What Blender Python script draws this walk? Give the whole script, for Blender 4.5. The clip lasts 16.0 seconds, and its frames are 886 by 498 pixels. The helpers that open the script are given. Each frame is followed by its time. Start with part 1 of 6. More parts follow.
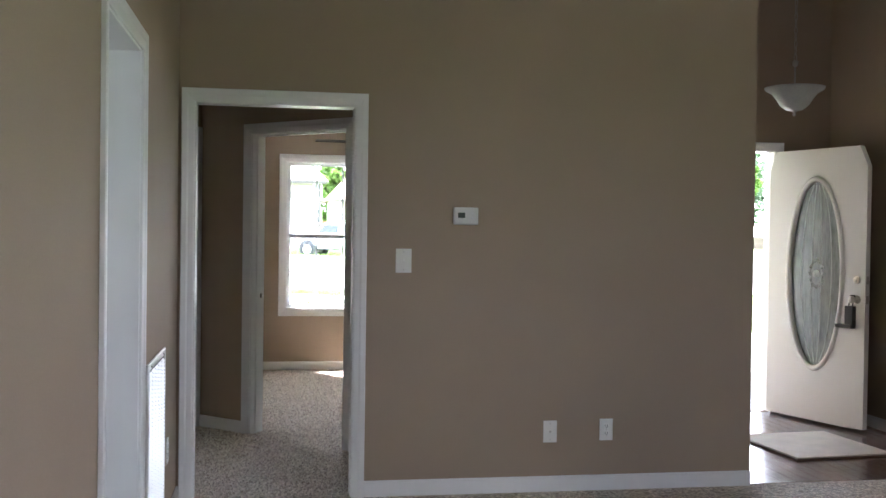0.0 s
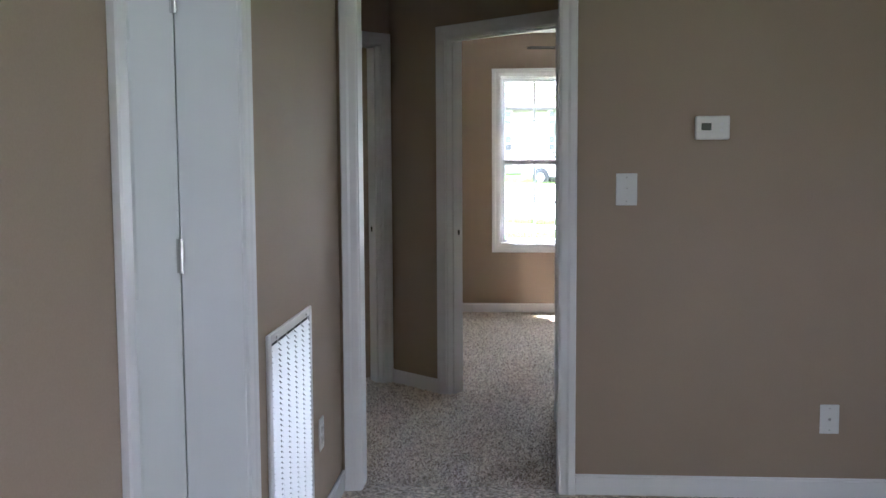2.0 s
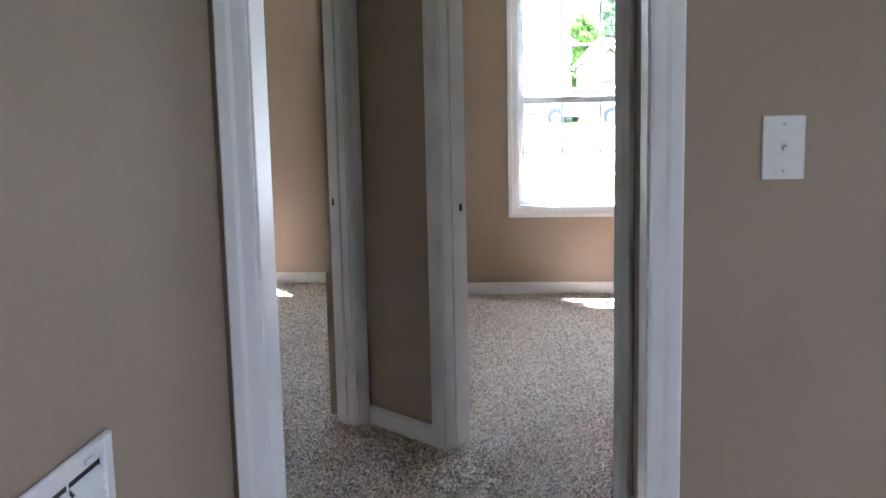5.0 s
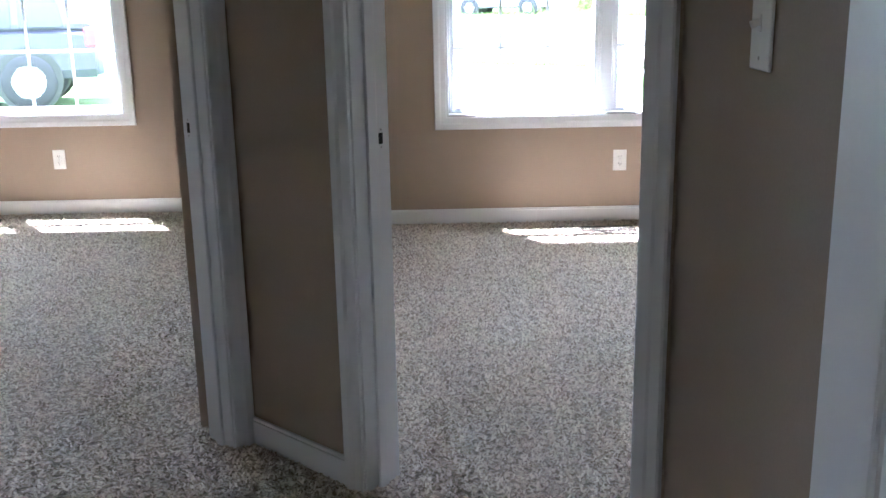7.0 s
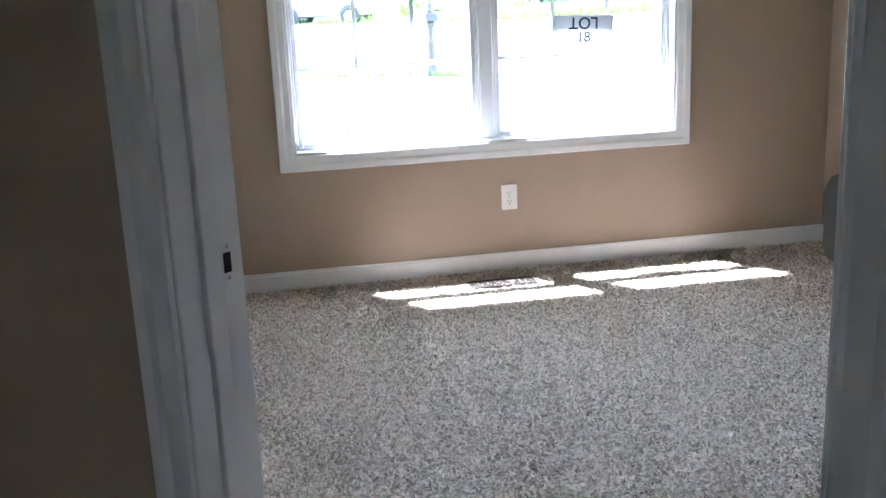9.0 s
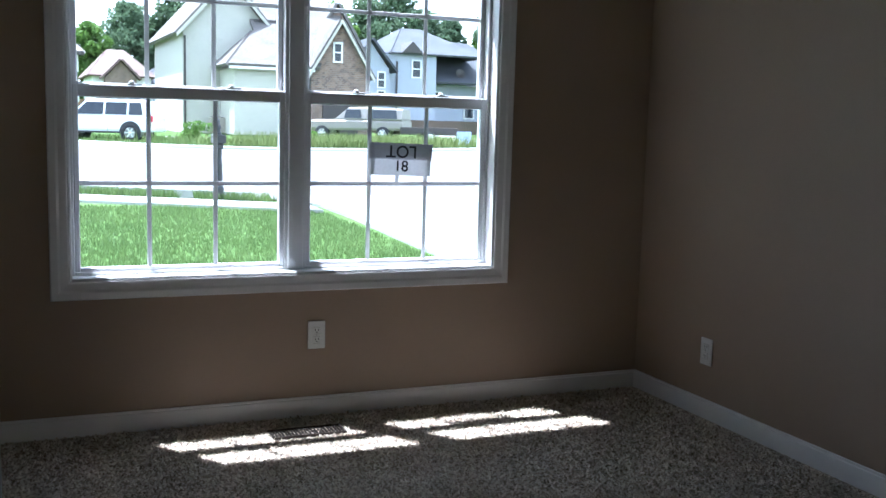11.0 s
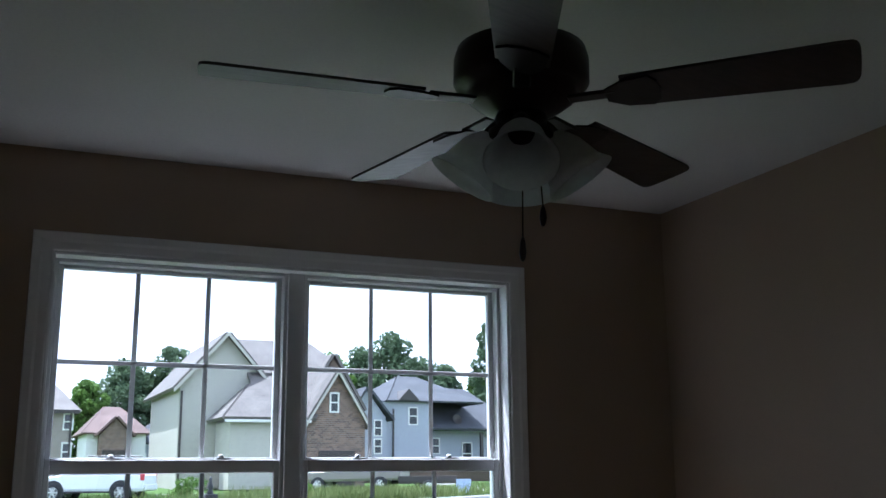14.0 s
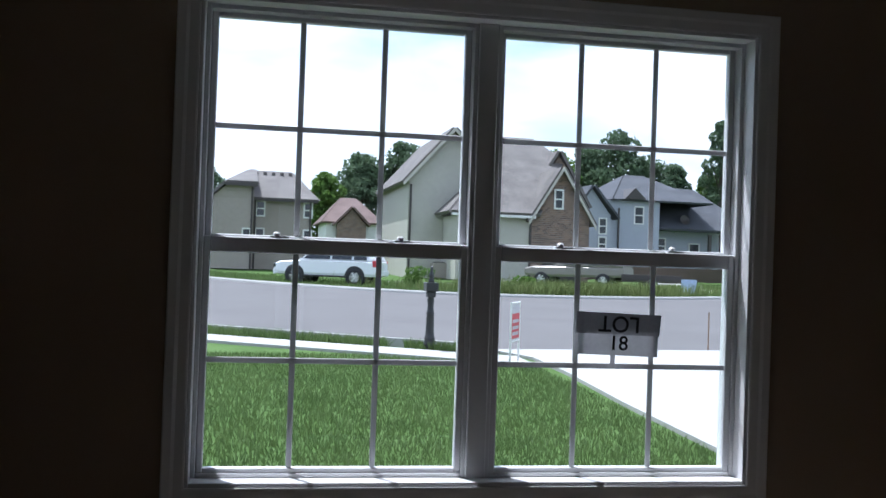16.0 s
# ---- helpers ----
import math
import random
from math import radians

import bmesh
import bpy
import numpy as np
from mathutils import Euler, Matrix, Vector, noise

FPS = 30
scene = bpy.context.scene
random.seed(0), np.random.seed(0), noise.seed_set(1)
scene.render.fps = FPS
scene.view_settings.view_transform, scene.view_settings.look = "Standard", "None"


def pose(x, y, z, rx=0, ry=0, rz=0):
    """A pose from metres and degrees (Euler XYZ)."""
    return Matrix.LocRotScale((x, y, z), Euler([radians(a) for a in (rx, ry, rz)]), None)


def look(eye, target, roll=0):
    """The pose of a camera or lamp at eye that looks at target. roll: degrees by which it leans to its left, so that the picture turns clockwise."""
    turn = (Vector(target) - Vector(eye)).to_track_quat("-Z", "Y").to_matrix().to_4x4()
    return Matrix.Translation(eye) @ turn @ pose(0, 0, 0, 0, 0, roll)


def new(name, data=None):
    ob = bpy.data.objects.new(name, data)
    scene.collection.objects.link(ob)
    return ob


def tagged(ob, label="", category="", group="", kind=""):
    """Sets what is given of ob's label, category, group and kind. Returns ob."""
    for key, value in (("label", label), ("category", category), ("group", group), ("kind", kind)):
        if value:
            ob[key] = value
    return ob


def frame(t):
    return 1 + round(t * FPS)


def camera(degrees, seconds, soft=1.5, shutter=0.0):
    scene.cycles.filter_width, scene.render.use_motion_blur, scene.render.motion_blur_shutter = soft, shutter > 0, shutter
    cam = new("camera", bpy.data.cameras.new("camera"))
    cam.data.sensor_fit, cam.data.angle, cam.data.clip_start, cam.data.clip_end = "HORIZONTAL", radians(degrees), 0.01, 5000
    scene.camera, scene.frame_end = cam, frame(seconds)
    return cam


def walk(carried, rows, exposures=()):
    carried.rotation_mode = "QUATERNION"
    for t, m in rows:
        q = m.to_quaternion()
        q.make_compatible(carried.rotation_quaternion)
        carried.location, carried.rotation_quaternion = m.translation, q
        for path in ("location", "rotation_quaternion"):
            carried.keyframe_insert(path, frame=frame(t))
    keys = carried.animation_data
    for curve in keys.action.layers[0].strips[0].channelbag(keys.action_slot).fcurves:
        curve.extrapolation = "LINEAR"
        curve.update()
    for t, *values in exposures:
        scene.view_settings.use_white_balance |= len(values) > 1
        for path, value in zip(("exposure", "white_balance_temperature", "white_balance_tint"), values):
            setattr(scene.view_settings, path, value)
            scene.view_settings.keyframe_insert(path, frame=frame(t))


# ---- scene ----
cam = camera(48.0, 16.0)
PATH = [
    (0, (0.005, -5.18, 1.391), (0.336, -3.208, 1.357), 0.8),
    (0.5, (0.049, -4.889, 1.369), (0.263, -2.903, 1.265), 0.5),
    (1, (0.1, -4.599, 1.366), (0.288, -2.612, 1.238), -0.4),
    (1.5, (0.167, -4.26, 1.374), (0.168, -2.263, 1.265), 0.1),
    (2, (0.22, -3.976, 1.361), (0.079, -1.989, 1.181), -0.3),
    (2.5, (0.227, -3.643, 1.348), (0.16, -1.659, 1.108), -0.4),
    (3, (0.294, -3.337, 1.363), (0.104, -1.36, 1.126), -0.5),
    (5.5, (0.118, -1.708, 1.327), (-0.031, 0.255, 0.976), -1.9),
    (6, (0.097, -1.399, 1.299), (0.09, 0.553, 0.866), 0.2),
    (6.5, (0.11, -1.067, 1.299), (0.013, 0.869, 0.807), 0.2),
    (7, (0.052, -0.742, 1.298), (0.056, 1.193, 0.792), -1.1),
    (7.5, (0.047, -0.518, 1.291), (0.187, 1.4, 0.739), -2.3),
    (8, (0.024, -0.142, 1.283), (0.102, 1.785, 0.753), -0.8),
    (8.5, (-0.011, 0.102, 1.303), (0.132, 2.023, 0.764), -0.4),
    (9, (-0.031, 0.391, 1.284), (0.305, 2.298, 0.783), -2.5),
    (9.2, (-0.031, 0.457, 1.287), (0.359, 2.351, 0.777), -1.9),
    (11.5, (-0.052, 0.872, 1.243), (0.752, 2.685, 1.189), 0.8),
    (12, (-0.046, 0.899, 1.265), (0.764, 2.696, 1.461), -0.2),
    (12.5, (-0.050, 0.858, 1.298), (0.764, 2.614, 1.717), 0.4),
    (13, (-0.042, 0.893, 1.306), (0.759, 2.617, 1.858), -0.2),
    (13.5, (-0.049, 0.979, 1.316), (0.775, 2.705, 1.848), -0.9),
    (14, (0.031, 1.131, 1.32), (0.791, 2.926, 1.749), -0.4),
    (14.5, (0.116, 1.314, 1.305), (0.693, 3.212, 1.559), -0.2),
    (15, (0.171, 1.425, 1.289), (0.641, 3.368, 1.371), 1.2),
    (15.5, (0.225, 1.598, 1.299), (0.587, 3.565, 1.308), 1.1),
    (16, (0.313, 1.767, 1.304), (0.663, 3.736, 1.327), 2.0),
]
walk(cam, [(t, look(eye, target, roll)) for t, eye, target, roll in PATH],
     exposures=[(t, e, k, n) for t, e, k, n in ((0, 4.62, 5900, 15), (1.5, 4.52, 5700, 16), (3, 4.66, 5600, 13), (5.5, 5.0, 5350, 17), (7, 4.88, 5200, 14), (8, 4.80, 5150, 12), (9, 4.64, 5150, 12), (9.3, 4.45, 5150, 12), (10.4, 3.0, 5150, 10), (11.3, 1.92, 5150, 10), (12.5, 1.40, 5150, 13), (13, 1.25, 5150, 15), (14, 1.40, 5200, 14), (14.5, 1.05, 5300, 12), (15, 0.5, 5450, 12), (15.5, 0.52, 5500, 13), (16, 0.64, 5450, 14))])

# ---- world and sun ----
TO_SUN = Vector((-0.24, 0.335, 1.0)).normalized()
world = bpy.data.worlds.new("world")
scene.world = world
world.use_nodes = True
wn, wl = world.node_tree.nodes, world.node_tree.links
wn.clear()
sky = wn.new("ShaderNodeTexSky")
sky.sky_type = "NISHITA"
sky.sun_disc = False
sky.sun_elevation = math.asin(TO_SUN.z)
sky.sun_rotation = math.atan2(TO_SUN.x, TO_SUN.y)
sky.dust_density = 3.0
wtc = wn.new("ShaderNodeTexCoord")
wmap = wn.new("ShaderNodeMapping")
wmap.inputs["Scale"].default_value = (1.6, 1.6, 5.0)
wnoise = wn.new("ShaderNodeTexNoise")
wnoise.inputs["Scale"].default_value = 2.2
wnoise.inputs["Detail"].default_value = 6.0
wramp = wn.new("ShaderNodeValToRGB")
wramp.color_ramp.elements[0].position = 0.36
wramp.color_ramp.elements[1].position = 0.56
wmix = wn.new("ShaderNodeMixRGB")
wmix.inputs[2].default_value = (6.3, 6.5, 6.8, 1)
wbg = wn.new("ShaderNodeBackground")
wbg.inputs["Strength"].default_value = 0.15
wout = wn.new("ShaderNodeOutputWorld")
wl.new(wtc.outputs["Generated"], wmap.inputs["Vector"])
wl.new(wmap.outputs["Vector"], wnoise.inputs["Vector"])
wl.new(wnoise.outputs["Fac"], wramp.inputs["Fac"])
wl.new(wramp.outputs["Color"], wmix.inputs[0])
wl.new(sky.outputs["Color"], wmix.inputs[1])
wl.new(wmix.outputs["Color"], wbg.inputs["Color"])
wl.new(wbg.outputs["Background"], wout.inputs["Surface"])

sun = new("sun", bpy.data.lights.new("sun", "SUN"))
sun.data.energy = 4.6
sun.data.angle = radians(0.6)
sun.data.color = (1.0, 0.95, 0.87)
sun.matrix_world = look(TO_SUN * 60, (0, 0, 0))


def area(name, eye, target, w, h, power, color=(1, 1, 1)):
    lamp = new(name, bpy.data.lights.new(name, "AREA"))
    lamp.data.shape, lamp.data.size, lamp.data.size_y = "RECTANGLE", w, h
    lamp.data.energy, lamp.data.color = power, color
    lamp.matrix_world = look(eye, target)
    return lamp


# added lamps for unseen daylight: one in a wall opening, one inside the side room
area("side_fill_light", (4.37, -4.8, 1.6), (0.6, -1.6, 1.2), 1.3, 1.2, 0.85, (0.93, 0.97, 0.94))
area("side_room_fill_light", (-2.3, -3.93, 1.5), (-1.3, -1.4, 1.2), 1.2, 1.4, 1.05, (0.86, 0.98, 0.98))

# ---- materials ----


def material(name, color, rough=0.6, metal=0.0, vary=0.12, scale=3.0, fine=60.0, bump=0.05, dist=0.002, spec=0.5, stretch=(1, 1, 1), tint=None, random_piece=0.0):
    """A surface with large soft variation, fine grain and relief."""
    m = bpy.data.materials.new(name)
    m.use_nodes = True
    n, l = m.node_tree.nodes, m.node_tree.links
    b = n["Principled BSDF"]
    b.inputs["Metallic"].default_value = metal
    b.inputs["Specular IOR Level"].default_value = spec
    tc = n.new("ShaderNodeTexCoord")
    mp = n.new("ShaderNodeMapping")
    mp.inputs["Scale"].default_value = stretch
    l.new(tc.outputs["Object"], mp.inputs["Vector"])
    big, small = n.new("ShaderNodeTexNoise"), n.new("ShaderNodeTexNoise")
    big.inputs["Scale"].default_value, big.inputs["Detail"].default_value = scale, 4
    small.inputs["Scale"].default_value, small.inputs["Detail"].default_value = fine, 3
    for q in (big, small):
        l.new(mp.outputs["Vector"], q.inputs["Vector"])
    add = n.new("ShaderNodeMath")
    add.operation = "ADD"
    l.new(big.outputs["Fac"], add.inputs[0])
    l.new(small.outputs["Fac"], add.inputs[1])
    ramp = n.new("ShaderNodeMapRange")
    ramp.inputs["From Min"].default_value, ramp.inputs["From Max"].default_value = 0.6, 1.4
    l.new(add.outputs[0], ramp.inputs["Value"])
    mix = n.new("ShaderNodeMixRGB")
    other = tint or [c * (1 - 2 * vary) for c in color]
    mix.inputs[1].default_value = (*[min(1, c * (1 + vary * 0.5)) for c in color], 1)
    mix.inputs[2].default_value = (*other, 1)
    l.new(ramp.outputs[0], mix.inputs[0])
    last = mix.outputs[0]
    if random_piece:
        info = n.new("ShaderNodeObjectInfo")
        rr = n.new("ShaderNodeMapRange")
        rr.inputs["To Min"].default_value, rr.inputs["To Max"].default_value = 1 - random_piece, 1 + random_piece
        l.new(info.outputs["Random"], rr.inputs["Value"])
        hsv = n.new("ShaderNodeHueSaturation")
        l.new(rr.outputs[0], hsv.inputs["Value"])
        l.new(last, hsv.inputs["Color"])
        last = hsv.outputs[0]
    l.new(last, b.inputs["Base Color"])
    rmap = n.new("ShaderNodeMapRange")
    rmap.inputs["To Min"].default_value, rmap.inputs["To Max"].default_value = max(0.02, rough - 0.6 * min(vary, 0.13)), min(1, rough + 0.6 * min(vary, 0.13))
    l.new(big.outputs["Fac"], rmap.inputs["Value"])
    l.new(rmap.outputs[0], b.inputs["Roughness"])
    if bump:
        bp = n.new("ShaderNodeBump")
        bp.inputs["Strength"].default_value, bp.inputs["Distance"].default_value = bump, dist
        l.new(small.outputs["Fac"], bp.inputs["Height"])
        l.new(bp.outputs["Normal"], b.inputs["Normal"])
    return m


def carpet_material(name, light, dark):
    m = bpy.data.materials.new(name)
    m.use_nodes = True
    n, l = m.node_tree.nodes, m.node_tree.links
    b = n["Principled BSDF"]
    b.inputs["Roughness"].default_value = 0.95
    b.inputs["Specular IOR Level"].default_value = 0.1
    b.inputs["Sheen Weight"].default_value = 0.25
    tc = n.new("ShaderNodeTexCoord")
    warp = n.new("ShaderNodeTexNoise")
    warp.inputs["Scale"].default_value = 26
    wadd = n.new("ShaderNodeMixRGB")
    wadd.blend_type = "ADD"
    wadd.inputs[0].default_value = 0.045
    l.new(tc.outputs["Object"], warp.inputs["Vector"])
    l.new(tc.outputs["Object"], wadd.inputs[1])
    l.new(warp.outputs["Color"], wadd.inputs[2])
    tuft = n.new("ShaderNodeTexNoise")
    tuft.inputs["Scale"].default_value, tuft.inputs["Detail"].default_value = 62, 3.0
    fleck = n.new("ShaderNodeTexVoronoi")
    fleck.inputs["Scale"].default_value = 95
    broad = n.new("ShaderNodeTexNoise")
    broad.inputs["Scale"].default_value, broad.inputs["Detail"].default_value = 2.3, 3
    for q in (tuft, fleck):
        l.new(wadd.outputs[0], q.inputs["Vector"])
    l.new(tc.outputs["Object"], broad.inputs["Vector"])
    ramp = n.new("ShaderNodeValToRGB")
    ramp.color_ramp.elements[0].position, ramp.color_ramp.elements[1].position = 0.39, 0.62
    ramp.color_ramp.elements[0].color, ramp.color_ramp.elements[1].color = (*dark, 1), (*light, 1)
    l.new(tuft.outputs["Fac"], ramp.inputs["Fac"])
    sep = n.new("ShaderNodeSeparateColor")
    l.new(fleck.outputs["Color"], sep.inputs[0])
    fr = n.new("ShaderNodeMapRange")
    fr.inputs["To Min"].default_value, fr.inputs["To Max"].default_value = 0.7, 1.25
    l.new(sep.outputs[0], fr.inputs["Value"])
    hsv = n.new("ShaderNodeHueSaturation")
    l.new(ramp.outputs[0], hsv.inputs["Color"])
    l.new(fr.outputs[0], hsv.inputs["Value"])
    br = n.new("ShaderNodeMapRange")
    br.inputs["To Min"].default_value, br.inputs["To Max"].default_value = 0.82, 1.12
    l.new(broad.outputs["Fac"], br.inputs["Value"])
    hsv2 = n.new("ShaderNodeHueSaturation")
    l.new(hsv.outputs[0], hsv2.inputs["Color"])
    l.new(br.outputs[0], hsv2.inputs["Value"])
    l.new(hsv2.outputs[0], b.inputs["Base Color"])
    bp = n.new("ShaderNodeBump")
    bp.inputs["Strength"].default_value, bp.inputs["Distance"].default_value = 1.0, 0.02
    l.new(tuft.outputs["Fac"], bp.inputs["Height"])
    l.new(bp.outputs["Normal"], b.inputs["Normal"])
    return m


def glass_material(name, tint=(1, 1, 1), gloss=0.06, rough=0.0, clear=1.0):
    m = bpy.data.materials.new(name)
    m.use_nodes = True
    n, l = m.node_tree.nodes, m.node_tree.links
    n.clear()
    tr, gl, mx, out = n.new("ShaderNodeBsdfTransparent"), n.new("ShaderNodeBsdfGlossy"), n.new("ShaderNodeMixShader"), n.new("ShaderNodeOutputMaterial")
    tr.inputs["Color"].default_value = (*[c * clear for c in tint], 1)
    gl.inputs["Roughness"].default_value = rough
    fr = n.new("ShaderNodeFresnel")
    fr.inputs["IOR"].default_value = 1.45
    mul = n.new("ShaderNodeMath")
    mul.operation = "MULTIPLY"
    mul.inputs[1].default_value = gloss * 16
    l.new(fr.outputs[0], mul.inputs[0])
    l.new(mul.outputs[0], mx.inputs[0])
    l.new(tr.outputs[0], mx.inputs[1])
    l.new(gl.outputs[0], mx.inputs[2])
    l.new(mx.outputs[0], out.inputs[0])
    return m


M_WALL = material("tan_wall_paint", (0.375, 0.292, 0.218), 0.62, vary=0.05, scale=1.6, fine=220, bump=0.12, dist=0.0012, spec=0.35)
M_CEIL = material("white_ceiling_paint", (0.66, 0.65, 0.63), 0.9, vary=0.04, scale=1.2, fine=90, bump=0.35, dist=0.004, spec=0.2)
M_TRIM = material("white_semigloss_trim", (0.82, 0.82, 0.83), 0.36, vary=0.008, scale=2, fine=300, bump=0)
M_DOOR = material("white_door_paint", (0.84, 0.84, 0.83), 0.4, vary=0.008, scale=2, fine=200, bump=0)
M_VINYL = material("white_vinyl", (0.74, 0.75, 0.77), 0.38, vary=0.008, scale=3, fine=200, bump=0)
M_PLATE = material("white_plastic_plate", (0.80, 0.80, 0.78), 0.3, vary=0.02, scale=20, fine=200, bump=0.0)
# near-black colour puts in the shade of slots, holes and ducts
M_SLOT_SHADE = material("slot_shade", (0.02, 0.02, 0.02), 0.6, vary=0.1)
M_LCD = material("grey_display", (0.07, 0.085, 0.07), 0.6, vary=0.05, bump=0.0)
M_CARPET = carpet_material("frieze_carpet", (0.80, 0.705, 0.61), (0.33, 0.268, 0.215))
M_STEEL = material("brushed_nickel", (0.55, 0.54, 0.52), 0.32, 1.0, vary=0.08, scale=20, fine=200, bump=0.03)
M_BRONZE = material("dark_bronze_metal", (0.035, 0.026, 0.021), 0.38, 0.7, vary=0.15, scale=12, fine=160, bump=0.04)
M_BLADE = material("dark_walnut_blade", (0.045, 0.027, 0.018), 0.42, vary=0.25, scale=6, fine=30, bump=0.08, stretch=(1, 14, 14))
M_FROST = material("frosted_white_glass", (0.72, 0.74, 0.74), 0.35, vary=0.08, scale=9, fine=60, bump=0.05)
M_FROST.node_tree.nodes["Principled BSDF"].inputs["Transmission Weight"].default_value = 0.35
M_GLASS = glass_material("window_glass", (0.98, 1.0, 0.99), 0.05)
M_WOOD = material("dark_hardwood", (0.11, 0.045, 0.03), 0.22, vary=0.3, scale=3, fine=40, bump=0.05, stretch=(14, 1, 14), random_piece=0.3)
M_MAT = material("cream_woven_mat", (0.66, 0.60, 0.52), 0.95, vary=0.12, scale=6, fine=260, bump=0.6, dist=0.004)
M_MATBACK = material("dark_mat_edge", (0.16, 0.11, 0.08), 0.9, vary=0.1)
M_OVAL = material("decorative_glass", (0.33, 0.36, 0.36), 0.12, vary=0.35, scale=5, fine=40, bump=0.25, dist=0.004, stretch=(2, 1, 0.25))
M_CAME = material("frosted_glass_relief", (0.62, 0.66, 0.66), 0.25, vary=0.08, bump=0.05)
M_BLACK = material("black_plastic", (0.02, 0.02, 0.022), 0.4, vary=0.1)
M_PAPER = material("white_paper", (0.70, 0.70, 0.72), 0.85, vary=0.06, scale=12, fine=80, bump=0.12, dist=0.003)
# darker copy of the white paper, the fold's weaker backlight put into its colour
M_PAPER_DIM = material("dim_paper_fold", (0.48, 0.48, 0.50), 0.85, vary=0.06, scale=12, fine=80, bump=0.12, dist=0.003)


def let_through(m, share):
    """Thin stuff that the light behind it shines through."""
    n, l = m.node_tree.nodes, m.node_tree.links
    b, out = n["Principled BSDF"], n["Material Output"]
    tl, mx = n.new("ShaderNodeBsdfTranslucent"), n.new("ShaderNodeMixShader")
    l.new(b.inputs["Base Color"].links[0].from_socket, tl.inputs["Color"])
    mx.inputs[0].default_value = share
    l.new(b.outputs[0], mx.inputs[1])
    l.new(tl.outputs[0], mx.inputs[2])
    l.new(mx.outputs[0], out.inputs["Surface"])


M_GRID = material("thin_white_vinyl_grid", (0.76, 0.77, 0.78), 0.4, vary=0.01, bump=0)
let_through(M_GRID, 0.22)
let_through(M_FROST, 0.5)
let_through(M_PAPER, 0.5)
let_through(M_PAPER_DIM, 0.4)
M_INK = material("black_ink", (0.015, 0.015, 0.017), 0.6, vary=0.1, bump=0)
M_GRASS = material("lawn_soil", (0.09, 0.145, 0.045), 0.95, vary=0.35, scale=0.9, fine=14, bump=0.6, dist=0.05, spec=0.1, tint=(0.045, 0.085, 0.018))
M_BLADEG = material("grass_blades", (0.13, 0.178, 0.06), 0.7, vary=0.3, scale=0.8, fine=9, bump=0, spec=0.2, tint=(0.08, 0.13, 0.04))
let_through(M_BLADEG, 0.35)
M_WEED = material("dry_weeds", (0.20, 0.22, 0.08), 0.8, vary=0.3, scale=1.5, fine=8, bump=0, spec=0.2, tint=(0.10, 0.15, 0.04))
M_CONC = material("pale_concrete", (0.39, 0.38, 0.36), 0.9, vary=0.10, scale=0.7, fine=30, bump=0.25, dist=0.004)
M_ROAD = material("sun_bleached_asphalt", (0.118, 0.109, 0.108), 0.92, vary=0.12, scale=0.35, fine=22, bump=0.3, dist=0.006)
M_CREAM = material("cream_siding", (0.47, 0.445, 0.385), 0.7, vary=0.06, scale=0.5, fine=4, bump=0.1, dist=0.01)
M_TAN = material("tan_siding", (0.33, 0.29, 0.25), 0.75, vary=0.06, scale=0.5, fine=4, bump=0.1, dist=0.01)
M_GREYS = material("blue_grey_siding", (0.36, 0.38, 0.43), 0.7, vary=0.06, scale=0.5, fine=4, bump=0.1, dist=0.01)
M_ROOFB = material("brown_shingles", (0.168, 0.150, 0.141), 0.9, vary=0.25, scale=0.8, fine=7, bump=0.4, dist=0.03)
M_ROOFG = material("charcoal_shingles", (0.071, 0.074, 0.087), 0.9, vary=0.25, scale=0.8, fine=7, bump=0.4, dist=0.03)
M_ROOFR = material("reddish_shingles", (0.165, 0.110, 0.098), 0.9, vary=0.25, scale=0.8, fine=7, bump=0.4, dist=0.03)
M_HTRIM = material("white_house_trim", (0.72, 0.71, 0.68), 0.6, vary=0.05, bump=0)
M_DTRIM = material("dark_gutter", (0.05, 0.04, 0.037), 0.5, vary=0.1, bump=0)
M_PANE = material("house_window_pane", (0.03, 0.035, 0.04), 0.08, vary=0.2, bump=0)
M_FENCE = material("cedar_fence", (0.26, 0.16, 0.10), 0.85, vary=0.2, scale=1, fine=12, bump=0.2)
M_CARW = material("white_car_paint", (0.80, 0.81, 0.83), 0.18, vary=0.02, bump=0)
M_CARB = material("dark_blue_car_paint", (0.052, 0.051, 0.070), 0.3, vary=0.03, bump=0)
M_CARS = material("silver_car_paint", (0.26, 0.235, 0.21), 0.3, 0.3, vary=0.03, bump=0)
M_TYRE = material("black_rubber", (0.025, 0.025, 0.027), 0.85, vary=0.1, bump=0)
M_CARGL = material("dark_car_glass", (0.02, 0.024, 0.03), 0.06, vary=0.05, bump=0)
M_RED = material("red_sign_paint", (0.50, 0.04, 0.05), 0.5, vary=0.05, bump=0)
M_BARK = material("tree_bark", (0.10, 0.075, 0.055), 0.95, vary=0.3, scale=3, fine=20, bump=0.5, dist=0.03)
M_LEAF = material("deciduous_leaves", (0.12, 0.165, 0.10), 0.75, vary=0.3, scale=0.6, fine=3, bump=0, spec=0.25, tint=(0.07, 0.11, 0.055))
let_through(M_LEAF, 0.45)
M_LEAF2 = material("bright_leaves", (0.13, 0.21, 0.045), 0.75, vary=0.35, scale=0.6, fine=3, bump=0, spec=0.25, tint=(0.07, 0.13, 0.03))


